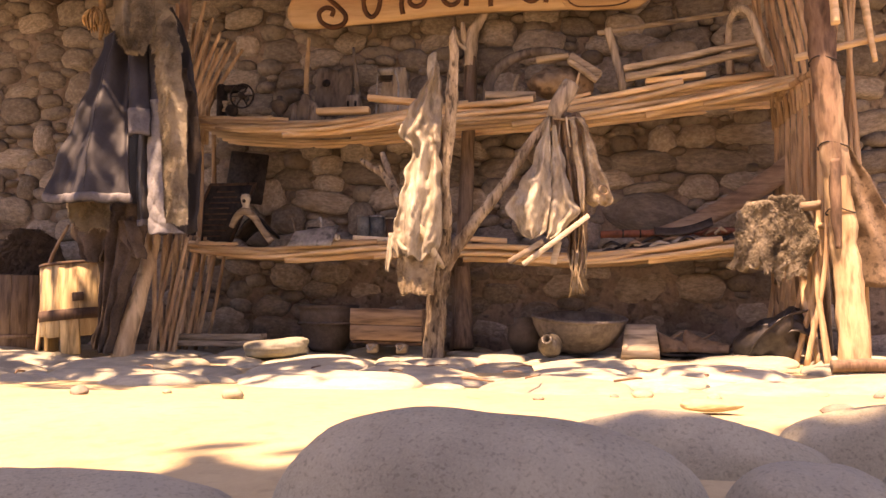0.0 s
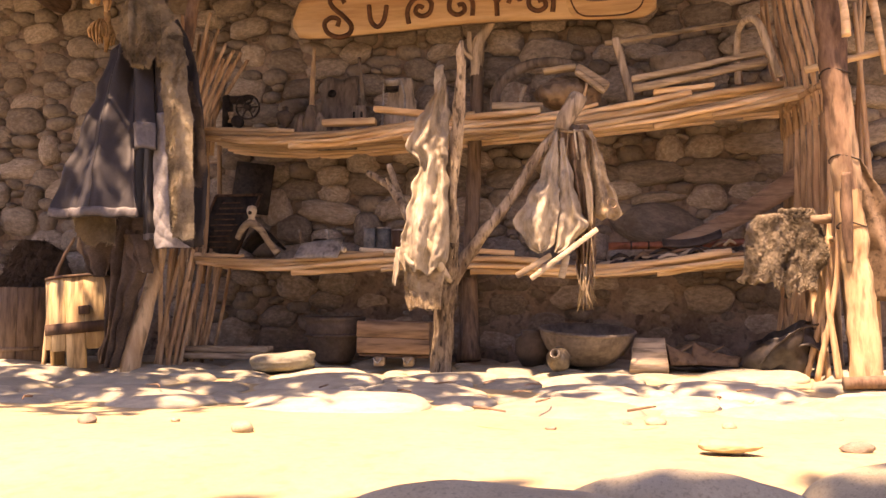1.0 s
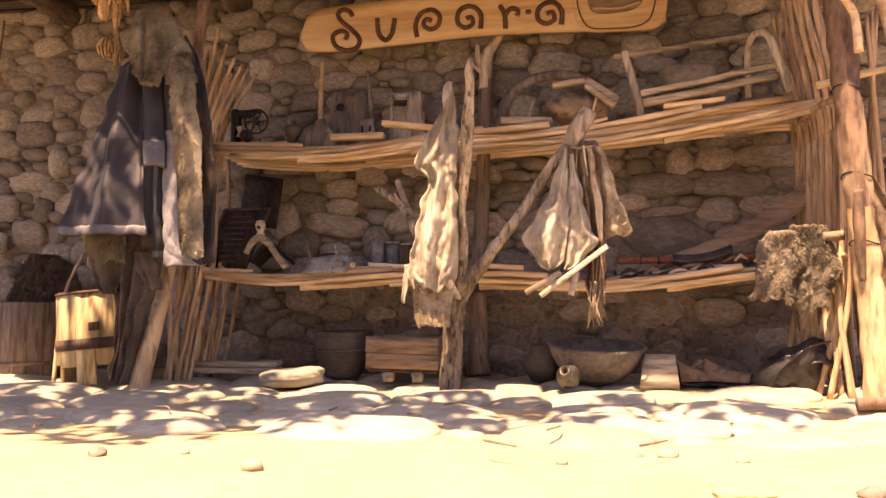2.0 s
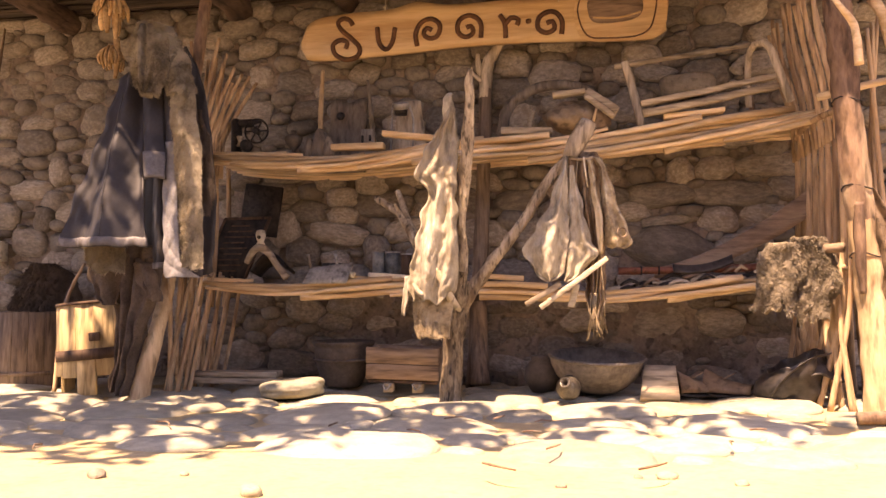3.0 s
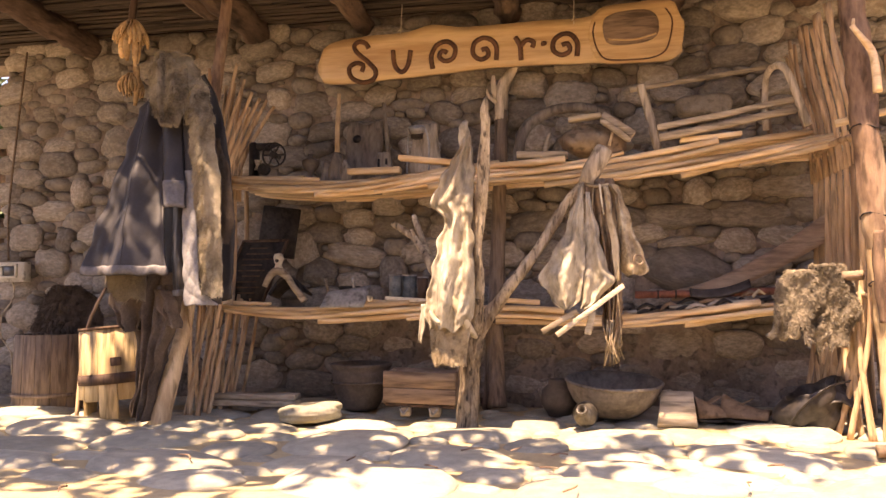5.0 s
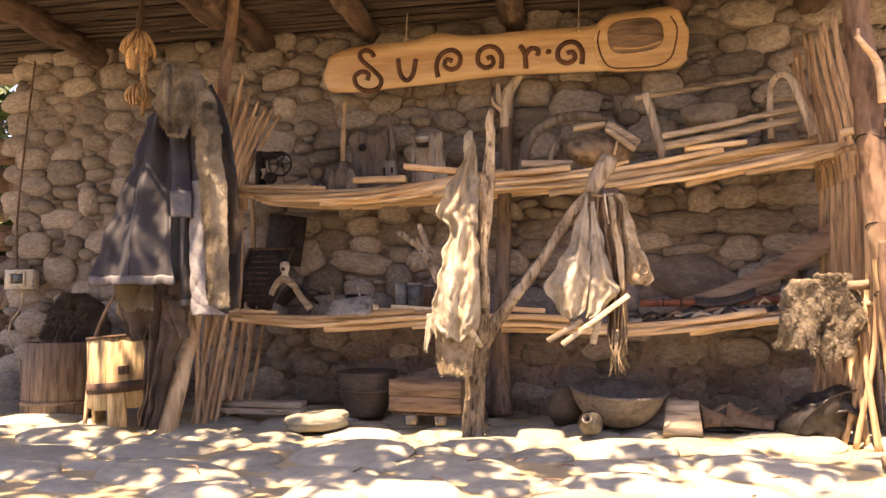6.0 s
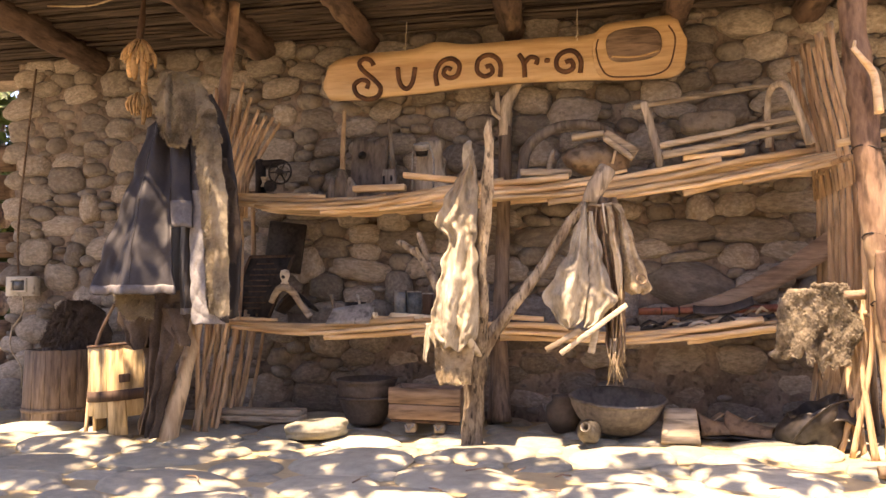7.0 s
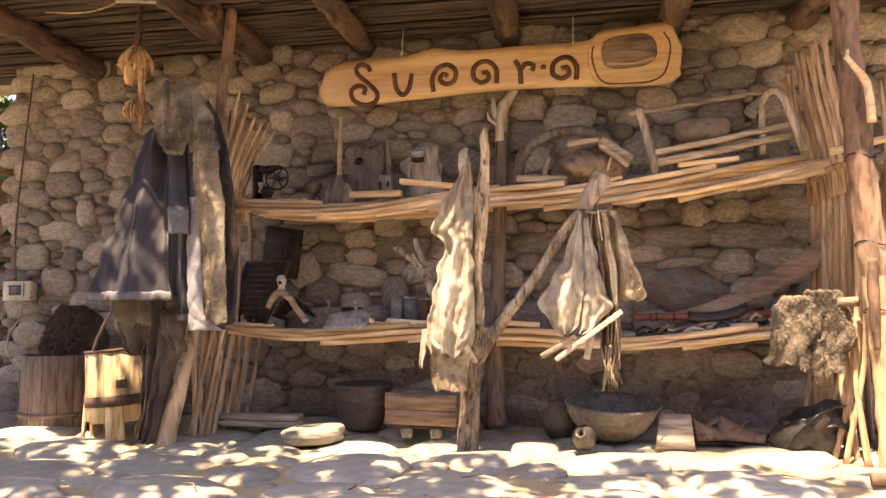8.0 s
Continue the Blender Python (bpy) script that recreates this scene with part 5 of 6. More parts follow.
for k in range(9):
    part("text_bar", board((0.1 + 0.07 * ((k * 7) % 5) / 4, 0.004, 0.008), mt @ Matrix.Translation((-0.02 + 0.01 * (k % 3), -0.009, 0.125 - 0.03 * k)), 0.001), M_DARKWOOD, tab)
single("iron_sheet", board((0.22, 0.02, 0.28), Matrix.Translation((-1.66, 3.86, 0.93)) @ pose(0, 0, 0, 0, 8, 0), 0.005), M_IRON, (-1.66, 3.86, 0.55), "dark iron sheet standing against the wall", "panel")
sd = thing("saddle_tree", (-1.48, 3.55, 0.52), "small wooden saddle frame with a white knob", "saddle")
part("knob", lathe([(0.001, 0.075), (0.02, 0.07), (0.026, 0.05), (0.022, 0.03), (0.015, 0.015), (0.022, 0.0), (0.001, -0.004)], Matrix.Translation((-1.52, 3.53, 0.715)), 18), M_BONE, sd, "white bone knob")
part("rivet", lathe([(0.001, 0), (0.01, 0), (0.008, 0.006), (0.001, 0.007)], Matrix.Translation((-1.52, 3.508, 0.75)) @ pose(0, 0, 0, 90), 10), M_IRON, sd)
part("arch", tube([(-1.59, 3.52, 0.62, 0.014), (-1.56, 3.52, 0.675, 0.017), (-1.52, 3.52, 0.7, 0.02), (-1.475, 3.53, 0.67, 0.018), (-1.44, 3.53, 0.62, 0.016), (-1.38, 3.53, 0.545, 0.02)], 9, 0.015, 0.1), M_GREYWOOD, sd)
part("seat", sheet(lambda u, v: (-1.59 + 0.2 * u, 3.56 + 0.12 * v, 0.52 + 0.16 * math.sin(0.4 + 2.2 * u) * (1 - 0.3 * v)), 14, 6, 0.014), M_IRON, sd)
pan = thing("metal_scoop", (-1.15, 3.45, 0.55), "bent grey sheet-metal piece with two handles", "metal piece")
part("plate", sheet(lambda u, v: (-1.26 + 0.22 * u + 0.02 * v, 3.42 + 0.06 * v, 0.515 + 0.075 * v + 0.03 * u * v), 10, 4, 0.005), M_STEEL, pan)
for x in (-1.24, -1.1):
    part("handle", tube([(x, 3.5, 0.57, 0.008), (x - 0.012, 3.5, 0.62, 0.008), (x - 0.02, 3.5, 0.66, 0.009)], 7, 0.02), M_STEEL, pan)
single("tin_tray", lathe([(0.001, 0), (0.05, 0), (0.055, 0.09), (0.05, 0.09), (0.045, 0.006), (0.001, 0.006)], Matrix.Translation((-1.17, 3.62, 0.53)), 20), M_IRON, (-1.17, 3.62, 0.53), "dark tin pail behind the metal piece", "pail")
for x, r, h, mt2, tag in ((-0.925, 0.032, 0.145, M_BLUE, "dull blue"), (-0.855, 0.036, 0.14, M_BLUE, "dented blue"), (-0.785, 0.026, 0.13, M_DARKWOOD, "brown")):
    zz = lo_high(x) - 0.01
    c = thing("tin_can", (x, 3.6, zz), tag + " tin can standing on the lower shelf", "can", "tin cans")
    tin = part("body", lathe([(0.001, 0), (r, 0), (r, h), (r - 0.003, h), (r - 0.003, 0.01), (0.001, 0.01)], Matrix.Translation((x, 3.6, zz)), 22, 0.03), mt2, c)
    part("rim", lathe([(r - 0.001, h - 0.004), (r + 0.002, h - 0.004), (r + 0.002, h + 0.003), (r - 0.003, h + 0.003), (r - 0.001, h - 0.004)], Matrix.Translation((x, 3.6, zz)), 22), M_STEEL, tin, "bare steel rim")
for a, c, z, h, tag in ((-0.95, -0.72, 0.55, 0.022, "white-painted"), (-1.14, -0.95, 0.545, 0.02, "pale"), (-0.4, -0.2, 0.54, 0.025, "brown")):
    single("lath", board((c - a, 0.04, h), pose((a + c) / 2, 3.5, z, 0, 4, 3), 0.003, 0.004, 4), M_BONE if tag[0] == "w" else M_ROD, (a, 3.5, z), tag + " lath lying on the lower shelf", "lath", "laths")
bn = lathe([(0.001, 0.03), (0.012, 0.03), (0.016, 0.018), (0.012, 0.006), (0.001, 0.0)], Matrix.Translation((-1.02, 3.46, 0.54)), 12)
single("white_knob", bn, M_BONE, (-1.02, 3.46, 0.54), "small white knob lying on the shelf", "knob")
pipe = thing("red_pipe", (0.55, 3.6, 0.53), "rusty red pipe lying along the lower shelf", "pipe")
part("tube", tube([(0.24, 3.58, 0.565, 0.018), (0.6, 3.6, 0.57, 0.018), (0.9, 3.62, 0.58, 0.018)], 12, 0.1, 0.03), M_RED, pipe)
for x in (0.34, 0.42, 0.66):
    part("ring", lathe([(0.019, 0), (0.021, 0), (0.021, 0.008), (0.019, 0.008)], Matrix.Translation((x, 3.587 + (x - 0.4) * 0.06, 0.567)) @ pose(0, 0, 0, 0, 90, 0), 14), M_IRON, pipe)
rj = random.Random(8)
for k in range(22):
    x, y = 0.18 + 0.66 * (k + rj.random()) / 22, 3.47 + rj.uniform(0, 0.12)
    a, n = rj.uniform(-0.5, 0.5), rj.uniform(0.05, 0.13)
    zz = lo_high(x) + rj.uniform(0.0, 0.03)
    iron = k % 3
    single("iron_scrap" if iron else "wood_scrap", tube([(x, y, zz, 0.008), (x + n * 0.5, y + rj.uniform(-0.02, 0.02), zz + 0.02 + n * a * 0.4, 0.012), (x + n, y, zz + 0.01, 0.006)], 7, 0.02, 0.5, squash=0.5, seed=k), (M_PALE, M_IRON, M_BROWNWOOD if k % 2 else M_LEATHER)[iron], (x, y, zz), "bent dark iron piece in the shelf's clutter" if iron else "grey wood splinter in the shelf's clutter", "scrap", "scrap on the lower shelf")
single("sole_plate", sheet(lambda u, v: (0.48 + 0.26 * u, 3.5 + 0.03 * v, 0.56 + 0.09 * u * u + 0.035 * v - 0.05 * u), 12, 4, 0.01), M_LEATHER, (0.48, 3.5, 0.52), "curved dark leather sole on the lower shelf", "sole")
single("curved_plank", sheet(lambda u, v: (0.42 + 0.78 * u, 3.72 - 0.1 * u, 0.535 + 0.34 * u ** 1.7 + (0.05 + 0.09 * u) * v), 20, 4, 0.03), M_BROWNWOOD, (0.42, 3.7, 0.53), "wide bowed plank leaning up to the wicker panel", "plank")
fl = thing("fleece", (0.92, 3.2, 0.38), "matted dirty fleece hung over the shelf's end", "fleece")
f1 = drape([(0.39, 0.75), (0.5, 0.76), (0.6, 0.77), (0.66, 0.82)], [(0.39, 0.93), (0.5, 0.95), (0.6, 0.97), (0.66, 0.98)], 3.2, 0.03, 1.3, 0.02, 3, 0.03, crumple=0.03)
part("flap", hairs(f1, 5000, 0.013, sheet(f1, 22, 24, 0.02), 1, 0.2, 0.0016, 1.2), M_WOOL, fl)
f2 = drape([(0.36, 0.9), (0.5, 0.92), (0.6, 0.9), (0.68, 0.9)], [(0.36, 1.03), (0.5, 1.08), (0.6, 1.06), (0.68, 1.03)], 3.2, 0.03, 1.3, 0.02, 7, 0.03, crumple=0.03)
part("flap", hairs(f2, 5000, 0.013, sheet(f2, 22, 24, 0.02), 2, 0.2, 0.0016, 1.2), M_WOOL, fl)
single("short_log", tube([(0.98, 3.2, 0.63, 0.02), (1.08, 3.14, 0.635, 0.02)], 9, 0.03, 0.15), M_BROWNWOOD, (1.03, 3.1, 0.58), "short brown branch end wired to the post", "branch")

# ---- on the ground below ----
lp = thing("floor_plank", (-1.62, 3.55, 0), "grey grooved plank lying on the ground", "plank")
part("plank", board((0.43, 0.1, 0.028), pose(-1.615, 3.5, 0.04), 0.004, 0.004, 5), M_GREYWOOD, lp)
part("plank", board((0.43, 0.1, 0.028), pose(-1.62, 3.505, 0.071), 0.004, 0.004, 5), M_GREYWOOD, lp)
fr = pebble(91, 5, 3.4, 0.14)
bmesh.ops.transform(fr, matrix=Matrix.Translation((-1.235, 3.25, 0.035)) @ pose(0, 0, 0, 0, -4, 0) @ Matrix.Diagonal((0.14, 0.1, 0.043, 1)), verts=fr.verts)
single("flat_rock", fr, M_COBBLE, (-1.235, 3.25, 0), "flat pale rock lying on the cobbles", "rock")
pot = thing("clay_pot", (-1.12, 3.65, 0), "wide brown clay pot with a rolled rim", "pot")
part("body", lathe([(0.001, 0), (0.085, 0), (0.1, 0.02), (0.128, 0.09), (0.147, 0.16), (0.146, 0.19), (0.142, 0.2), (0.153, 0.212), (0.158, 0.226), (0.148, 0.23), (0.136, 0.19), (0.136, 0.16), (0.09, 0.02), (0.001, 0.015)], Matrix.Translation((-1.12, 3.65, 0)), 40, 0.04), M_CLAY, pot)
part("band", lathe([(0.149, 0.13), (0.155, 0.135), (0.152, 0.145), (0.148, 0.14)], Matrix.Translation((-1.12, 3.65, 0)), 40), M_CLAY, pot)
bx = thing("wooden_box", (-0.76, 3.45, 0), "brown plank box standing on two small feet", "box")
for z, h in ((0.175, 0.075), (0.1, 0.07)):
    part("front_board", board((0.345, 0.018, h), pose(-0.76, 3.39, z, 0, 1.5, 0), 0.003, 0.002, 4), M_BROWNWOOD, bx)
    part("back_board", board((0.345, 0.018, h), pose(-0.76, 3.57, z, 0, 1.5, 0), 0.003, 0.002, 4), M_BROWNWOOD, bx)
for x in (-0.922, -0.598):
    part("side_board", board((0.018, 0.16, 0.145), pose(x, 3.48, 0.137, 0, 1.5, 0), 0.003), M_BROWNWOOD, bx)
part("bottom", board((0.32, 0.17, 0.014), pose(-0.76, 3.48, 0.07, 0, 1.5, 0), 0.003), M_BROWNWOOD, bx)
part("skid", board((0.33, 0.03, 0.014), pose(-0.76, 3.41, 0.055, 0, 1.5, 0), 0.003), M_DARKWOOD, bx)
for x in (-0.83, -0.69):
    ft = part("foot", board((0.05, 0.1, 0.045), pose(x, 3.43, 0.028, 0, 0, 5), 0.006), M_GREYWOOD, bx)
    part("bracket", tube([(x - 0.02, 3.375, 0.045, 0.006), (x, 3.37, 0.02, 0.006), (x + 0.02, 3.375, 0.045, 0.006)], 6, 0.01), M_STEEL, ft, "small steel bracket")
bowl = thing("clay_bowl", (0.125, 3.42, 0), "very wide shallow brown bowl on the ground", "bowl")
bb = part("body", lathe([(0.001, 0), (0.08, 0), (0.13, 0.022), (0.18, 0.068), (0.208, 0.12), (0.216, 0.148), (0.22, 0.158), (0.21, 0.16), (0.198, 0.124), (0.16, 0.062), (0.1, 0.024), (0.001, 0.016)], Matrix.Translation((0.125, 3.5, 0.0)) @ pose(0, 0, 0.015, 5, 2, 0), 48, 0.03), M_BOWL, bowl)
part("rim", lathe([(0.208, 0.153), (0.218, 0.15), (0.224, 0.158), (0.216, 0.166), (0.206, 0.162)], Matrix.Translation((0.125, 3.5, 0.0)) @ pose(0, 0, 0.015, 5, 2, 0), 48, 0.03), M_BOWL, bb)
single("dark_jar", lathe([(0.001, 0), (0.05, 0), (0.085, 0.06), (0.08, 0.12), (0.05, 0.15), (0.055, 0.17), (0.045, 0.17), (0.001, 0.1)], Matrix.Translation((-0.12, 3.55, 0)), 28, 0.05), M_CLAY, (-0.12, 3.55, 0), "dark round jar behind the wide bowl", "jar")
jug = thing("small_jug", (0.0, 3.22, 0), "small dented grey jug lying on its side", "jug")
part("body", lathe([(0.001, -0.05), (0.035, -0.045), (0.052, -0.01), (0.05, 0.02), (0.03, 0.045), (0.02, 0.055), (0.022, 0.065), (0.016, 0.066), (0.001, 0.03)], Matrix.Translation((0.0, 3.22, 0.058)) @ pose(0, 0, 0, 62, 0, -18), 28, 0.1), M_BALL, jug)
part("neck", lathe([(0.02, 0.0), (0.024, 0.003), (0.024, 0.012), (0.019, 0.014), (0.02, 0)], Matrix.Translation((0.0, 3.22, 0.058)) @ pose(0, 0, 0, 62, 0, -18) @ Matrix.Translation((0, 0, 0.052)), 20), M_BALL, jug)
single("wooden_block", sheet(lambda u, v: (0.3 + 0.165 * u + (0.03 - 0.035 * u) * v, 3.3 + 0.08 * v, 0.01 + 0.135 * v), 5, 5, 0.05), M_GREYWOOD, (0.38, 3.33, 0), "grey wedge of sawn wood leaning back", "wooden block")
for x, y, a, tag in ((0.56, 3.5, 20, "curled brown leather"), (0.7, 3.48, -25, "flattened brown leather")):
    s = thing("old_shoe", (x, y, 0), tag + " shoe on the dusty ground", "shoe", "old shoes")
    m = Matrix.Translation((x, y, 0)) @ pose(0, 0, 0, 0, 0, a)
    part("sole", sheet(lambda u, v: m @ Vector((-0.12 + 0.24 * u, -0.04 + 0.08 * v, 0.012 + 0.05 * (2 * u - 1) ** 4)), 14, 5, 0.014), M_LEATHER, s)
    part("upper", sheet(lambda u, v: m @ Vector((-0.1 + 0.2 * u, 0.05 * math.cos(v * 3.14), 0.02 + (0.035 + 0.06 * (1 - u) ** 2) * math.sin(v * 3.14))), 12, 10, 0.006), M_HIDE_DARK, s)
    part("tongue", sheet(lambda u, v: m @ Vector((-0.04 + 0.07 * u, -0.02 + 0.04 * v, 0.07 + 0.04 * u)), 6, 4, 0.006), M_HIDE_DARK, s)
bg = thing("leather_bag", (0.95, 3.36, 0), "crumpled black leather bag with a torn mouth", "bag")


def bag_at(u, v):
    a = u * 6.283
    r = 0.55 + 0.45 * math.sin(min(v * 2.4, 1.57))
    c = Vector((0.93 + 0.17 * r * math.cos(a) * (1 - 0.35 * v), 3.36 + 0.1 * r * math.sin(a), 0.0 + 0.17 * v + 0.05 * v * math.cos(a)))
    return c + noise.noise_vector(c * 15) * 0.03


part("body", sheet(bag_at, 34, 16, -0.006), M_LEATHER, bg)
part("flap", sheet(lambda u, v: Vector((0.98 + 0.13 * u, 3.26 + 0.05 * v, 0.11 + 0.09 * v + 0.02 * math.sin(u * 6))) + noise.noise_vector(Vector((u * 3, v * 3, 2))) * 0.02, 12, 8, 0.006), M_LEATHER, bg)
part("strap", tube([(0.82, 3.27, 0.03, 0.008), (0.88, 3.24, 0.12, 0.008), (0.98, 3.25, 0.19, 0.008), (1.08, 3.28, 0.21, 0.008)], 6, 0.03, squash=0.4), M_LEATHER, bg)

# ---- beyond the right post ----
cl = drape([(0.3, 1.2), (0.45, 1.19), (0.7, 1.19), (0.9, 1.17)], [(0.3, 1.5), (0.45, 1.45), (0.7, 1.32), (0.9, 1.19)], 3.2, 0.06, 2, 0.03, 4, 0.02, crumple=0.015)
single("hanging_cloth", sheet(cl, 20, 26, 0.006), M_CANVAS, (1.3, 3.2, 0.3), "brown canvas cloth hanging from the post", "cloth")
for k in range(9):
    y = 3.25 + 0.07 * k
    single("hazel_stick", tube([(1.28 + 0.03 * (k % 2), y, 0.0, 0.014), (1.27, y, 0.8, 0.013), (1.24 + 0.05 * (k % 3), y, 1.55 + 0.05 * (k % 4), 0.008)], 7, 0.1, 0.12, seed=k), M_STICK, (1.28, y, 0), "hazel stick standing beyond the post", "stick", "sticks beyond the post")
single("hanging_root", tube([(1.2, 3.1, 1.62, 0.02), (1.24, 3.1, 1.55, 0.02), (1.27, 3.1, 1.35, 0.014), (1.29, 3.1, 1.2, 0.01)], 8, 0.03, 0.3), M_ROD, (1.24, 3.1, 1.2), "pale twisted root hanging beyond the post", "root")
single("rail", tube([(1.0, 3.14, 1.24, 0.016), (1.2, 3.12, 1.28, 0.015), (1.4, 3.1, 1.31, 0.014)], 8, 0.06, 0.1), M_ROD, (1.0, 3.14, 1.24), "orange peeled rail behind the log post", "rail")

# ---- beyond the left end of the wall ----
bm = bmesh.new()
leaves(bm, random.Random(3), 12000, -9.0, -5.0, 5.3, 7.5, 0.4, 4.0, 0.12, 300)
hedge = thing("hedge", (-7, 6.5, 0), "sunlit green bushes beyond the wall's end", "bush")
for k in range(7):
    part("stem", tube([(-8.5 + 0.5 * k, 6.4, -0.05, 0.05), (-8.4 + 0.5 * k, 6.5, 1.5, 0.035), (-8.6 + 0.55 * k, 6.4, 3.4, 0.015)], 7, 0.2, 0.2), M_BARK, hedge)
part("foliage", bm, M_LEAF, hedge, "dense green leaves", False)
for k in range(9):
    single("stacked_log", tube([(-4.6, 4.1 + 0.05 * (k % 2), 0.06 + 0.19 * k, 0.09), (-3.75 + 0.05 * (k % 3), 4.15, 0.06 + 0.19 * k, 0.085)], 10, 0.1, 0.15, seed=k), M_BROWNWOOD, (-4.6, 4.1, 0.06 + 0.19 * k), "brown log in a stack past the wall", "log", "log stack")

# ---- unseen trees, set beside and behind the path to cast shade ----


def shade_tree(base, limbs, boxes, seed, label):
    r = random.Random(seed)
    t = thing("tree", base, label, "tree")
    x, y, z = base
    part("trunk", tube([(x, y, z - 0.05, 0.16), (x + 0.05, y, 1.2, 0.13), (x, y + 0.05, 2.4, 0.1), (x, y, 3.3, 0.05)], 14, 0.15, 0.2), M_BARK, t)
    for q in limbs:
        part("limb", tube([(x, y, 2.1, 0.07), ((x + q[0]) / 2, (y + q[1]) / 2, 2.75, 0.045), (*q, 0.015)], 9, 0.15, 0.2), M_BARK, t)
    bm = bmesh.new()
    for n, a, clump, size in boxes:
        leaves(bm, r, n, *a, size, clump)
    part("crown", bm, M_LEAF, t, "loose crown of green leaves", False)


# The 8000-leaf box is added only to darken the wall's left end.
shade_tree((-3.9, 0.9, 0.0), ((-2.2, 1.8, 2.9), (-1.0, 1.9, 2.95), (0.0, 1.9, 2.9), (-2.4, 2.3, 2.8)), ((900, (-3.4, -0.3, 1.26, 1.92, 2.75, 3.05), 75, 0.08), (420, (-3.3, -1.35, 0.8, 1.45, 2.75, 3.0), 36, 0.08), (80, (-0.3, 0.6, 1.5, 1.92, 2.75, 3.0), 16, 0.08), (120, (-2.7, -1.8, 1.98, 2.36, 2.75, 2.95), 16, 0.06), (8000, (-6.5, -3.2, -0.4, 2.2, 2.7, 3.6), 260, 0.08)), 11, "leafy tree whose branch dapples the cobbles")
# Stands behind the camera, added to put the boulders in shade.
shade_tree((2.3, -1.5, 0.0), ((0.6, -0.7, 3.1), (-0.8, -1.2, 3.2), (1.2, -0.4, 3.0), (1.6, -2.2, 3.3)), ((14000, (-1.5, 3.0, -2.7, -0.2, 2.8, 4.1), 620, 0.08),), 12, "unseen leafy tree added to shade the boulders")

# ---- wall stones ----
SHAPES = [to_mesh("stone", pebble(k + 1, 3, 2.2 + 0.3 * (k % 5), 0.26), M_STONE) for k in range(10)]
rs = random.Random(21)
placed = []
for x, z, w, h in ((-3.15, 1.38, 0.12, 0.08), (-2.75, 1.50, 0.10, 0.09), (-3.18, 1.10, 0.14, 0.06), (-2.97, 1.20, 0.06, 0.08), (-3.07, 0.92, 0.06, 0.07), (-3.35, 1.31, 0.11, 0.06), (-2.98, 0.78, 0.06, 0.06), (-2.77, 1.68, 0.08, 0.06), (-3.24, 1.70, 0.09, 0.05), (-3.34, 0.94, 0.11, 0.08), (-1.71, 1.71, 0.08, 0.06), (-1.56, 0.83, 0.08, 0.09), (-1.43, 0.93, 0.10, 0.06), (-1.42, 1.04, 0.08, 0.05), (-1.25, 0.80, 0.17, 0.06), (-0.99, 0.96, 0.17, 0.07), (-1.74, 0.31, 0.08, 0.05), (-1.49, 0.08, 0.15, 0.07), (-1.83, 0.12, 0.15, 0.08)):
    placed.append((x, z, w, h))
for x, z, w, h in ((-0.73, 1.58, 0.09, 0.06), (-1.02, 1.51, 0.10, 0.06), (-0.95, 1.64, 0.10, 0.04), (-1.26, 0.31, 0.10, 0.05), (-1.03, 0.69, 0.08, 0.09), (-0.24, 0.96, 0.14, 0.06), (0.53, 0.69, 0.23, 0.11), (0.85, 0.68, 0.11, 0.07), (0.49, 0.97, 0.17, 0.06), (0.84, 0.98, 0.17, 0.07), (0.59, 1.09, 0.07, 0.07), (0.78, 0.84, 0.10, 0.06), (0.53, 0.84, 0.14, 0.03), (1.04, 1.11, 0.17, 0.06), (1.13, 0.99, 0.11, 0.06), (1.02, 0.86, 0.14, 0.05), (0.45, 0.31, 0.17, 0.09), (0.76, 0.31, 0.13, 0.07), (0.39, 1.08, 0.07, 0.05), (0.20, 1.09, 0.09, 0.05), (0.08, 0.33, 0.11, 0.06), (-0.26, 0.29, 0.09, 0.06), (1.02, 0.19, 0.12, 0.06)):
    placed.append((x, z, w, h))


def clear(x, z, w, h, gap):
    for a, b, c, d in placed:
        if ((x - a) / (w + c + gap)) ** 2 + ((z - b) / (h + d + gap)) ** 2 < 1.0:
            return False
    return True


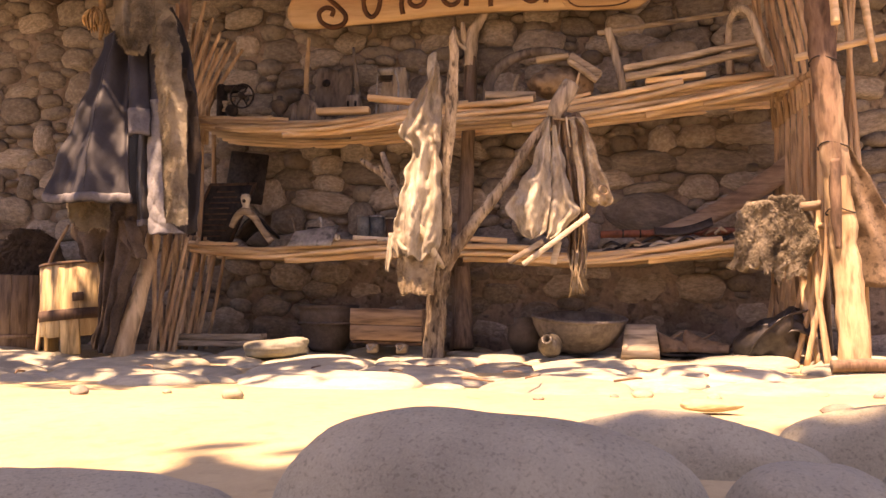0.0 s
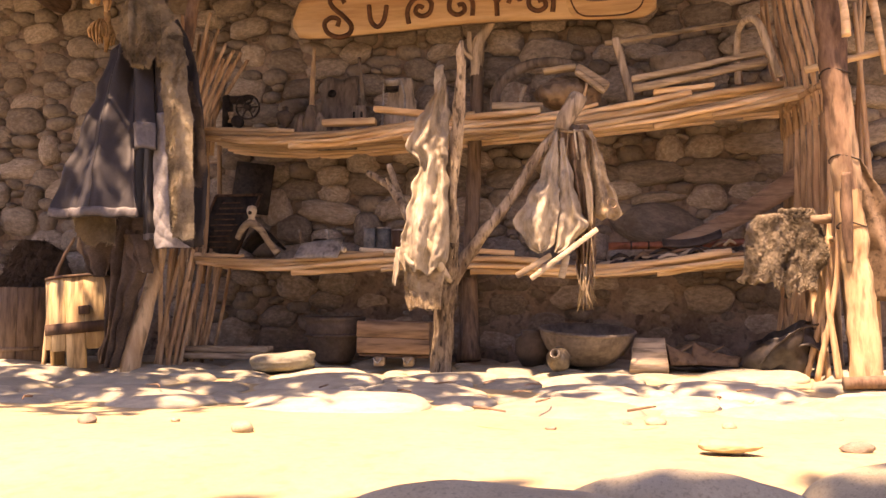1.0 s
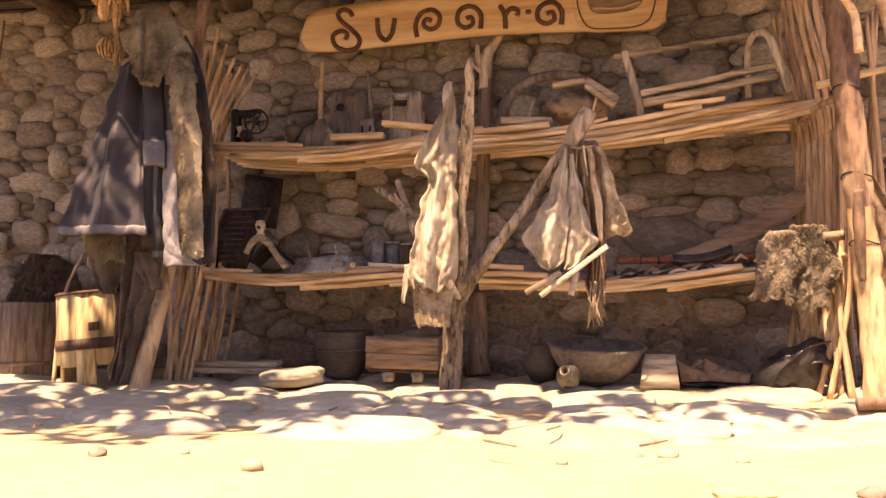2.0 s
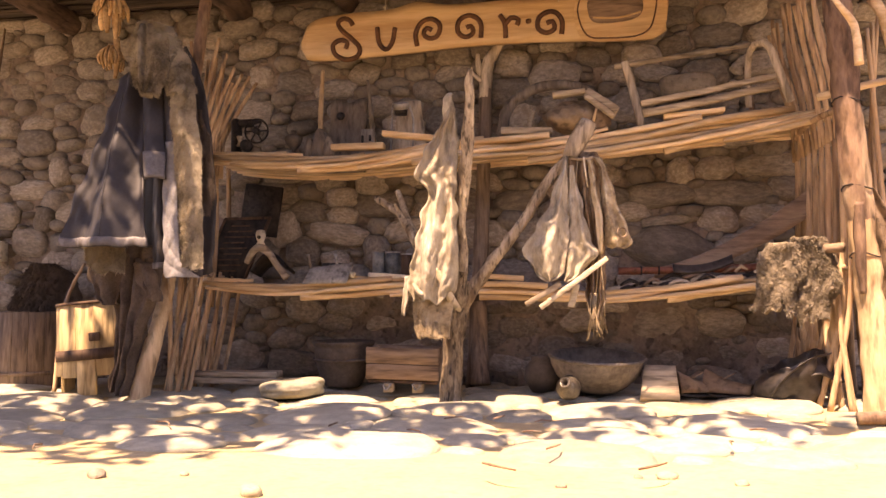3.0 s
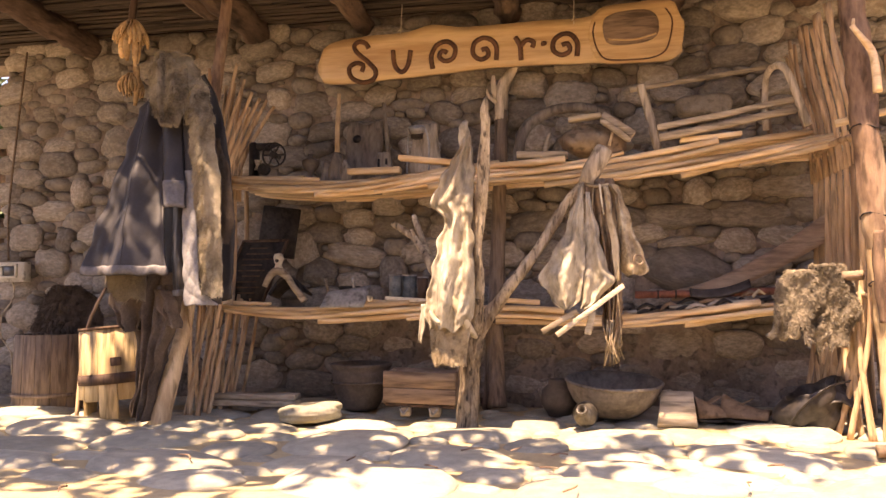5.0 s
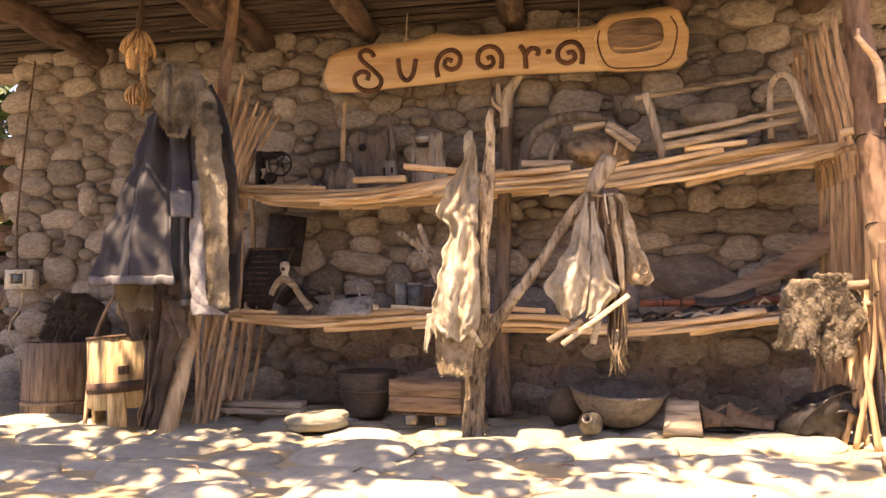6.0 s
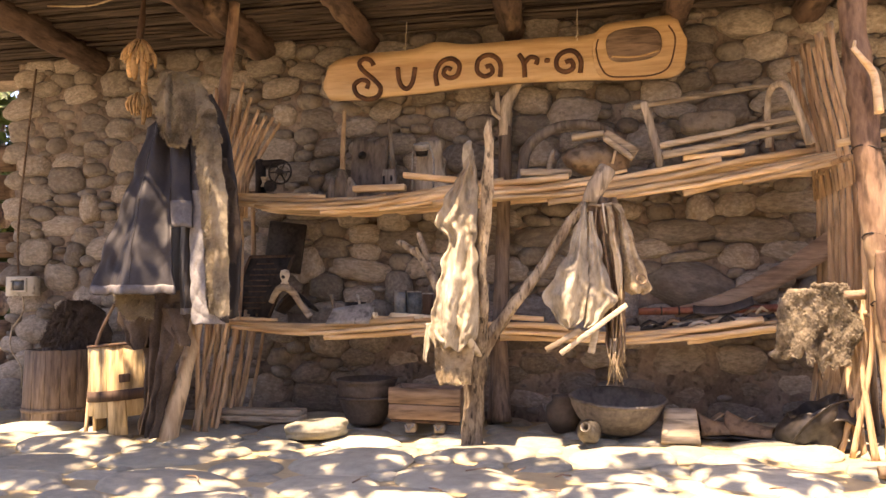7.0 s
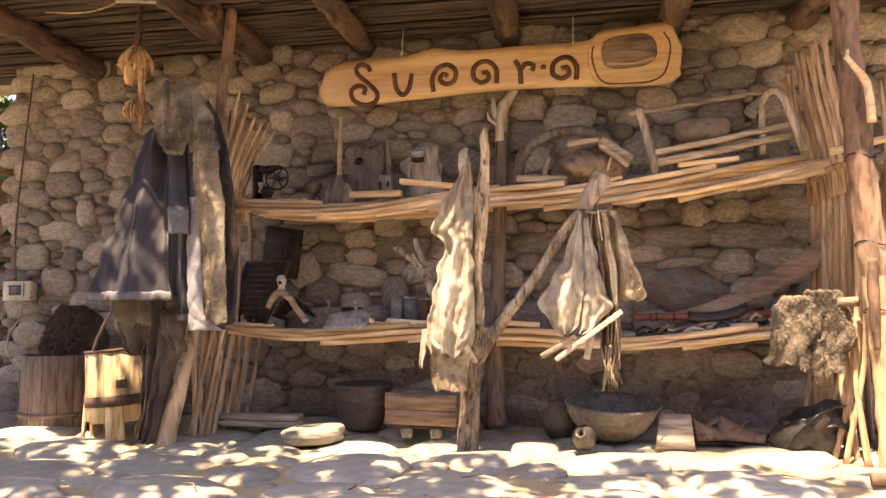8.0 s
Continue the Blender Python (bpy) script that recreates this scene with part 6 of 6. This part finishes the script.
for size, tries, gap in ((0.12, 500, -0.012), (0.1, 2500, -0.014), (0.08, 5000, -0.014), (0.062, 7000, -0.012), (0.045, 8000, -0.01), (0.03, 8000, -0.008)):
    for _ in range(tries):
        w = size * rs.uniform(0.85, 1.15)
        h = w * rs.uniform(0.42, 0.72)
        x, z = rs.uniform(WX0 + 0.02, 2.0), rs.uniform(0.02, 2.12)
        if len(placed) < 900 and clear(x, z, w, h, gap):
            placed.append((x, z, w, h))
placed.sort(key=lambda s: -s[2] * s[3])
rest = bmesh.new()
for k, (x, z, w, h) in enumerate(placed):
    m = Matrix.Translation((x, WALL_Y + 0.018 + rs.uniform(-0.016, 0.016), z)) @ Euler((0, rs.uniform(-0.2, 0.2), 0)).to_matrix().to_4x4() @ Matrix.Diagonal((w * 1.05, 0.037 + 0.24 * h, h * 1.08, 1))
    if k < 300:
        ob = new("stone", SHAPES[k % 10])
        ob.parent = wall
        ob.matrix_basis = m
    else:
        own = pebble(k, 2, 2.5, 0.15)
        bmesh.ops.transform(own, matrix=m, verts=own.verts)
        me = bpy.data.meshes.new("scrap")
        own.to_mesh(me)
        own.free()
        rest.from_mesh(me)
        bpy.data.meshes.remove(me)
ob = part("small_stones", rest, M_STONE, wall)
tagged(ob, kind="stuff")

# ---- cobbles ----
paving = thing("pavement", (0, 2.5, 0), "worn grey river cobbles bedded in dust", "pavement", kind="structure")
COB = [to_mesh("cobble", pebble(k + 40, 3, 2.5, 0.14), M_COBBLE) for k in range(8)]
rc = random.Random(5)
laid = []
for size, tries, gap in ((0.24, 300, 0.0), (0.18, 900, -0.01), (0.13, 2500, -0.012), (0.09, 2500, -0.01), (0.06, 2500, -0.01)):
    for _ in range(tries):
        w = size * rc.uniform(0.85, 1.2)
        h = w * rc.uniform(0.6, 0.85)
        x, y = rc.uniform(-3.4, 2.0), rc.uniform(2.05, 3.85)
        if len(laid) < 300 and all(((x - a) / (w + c + gap)) ** 2 + ((y - b) / (h + d + gap)) ** 2 >= 1 for a, b, c, d in laid):
            laid.append((x, y, w, h))
for k, (x, y, w, h) in enumerate(laid):
    ob = new("cobble", COB[k % 8])
    ob.parent = paving
    tall = 0.13 * w + 0.016
    ob.matrix_basis = Matrix.Translation((x, y - 2.5, ground_z(x, y) - 0.02 - tall * 0.25 + rc.uniform(-0.006, 0.006))) @ Euler((rc.uniform(-0.06, 0.06), rc.uniform(-0.06, 0.06), rc.uniform(-0.3, 0.3))).to_matrix().to_4x4() @ Matrix.Diagonal((w, h, tall, 1))
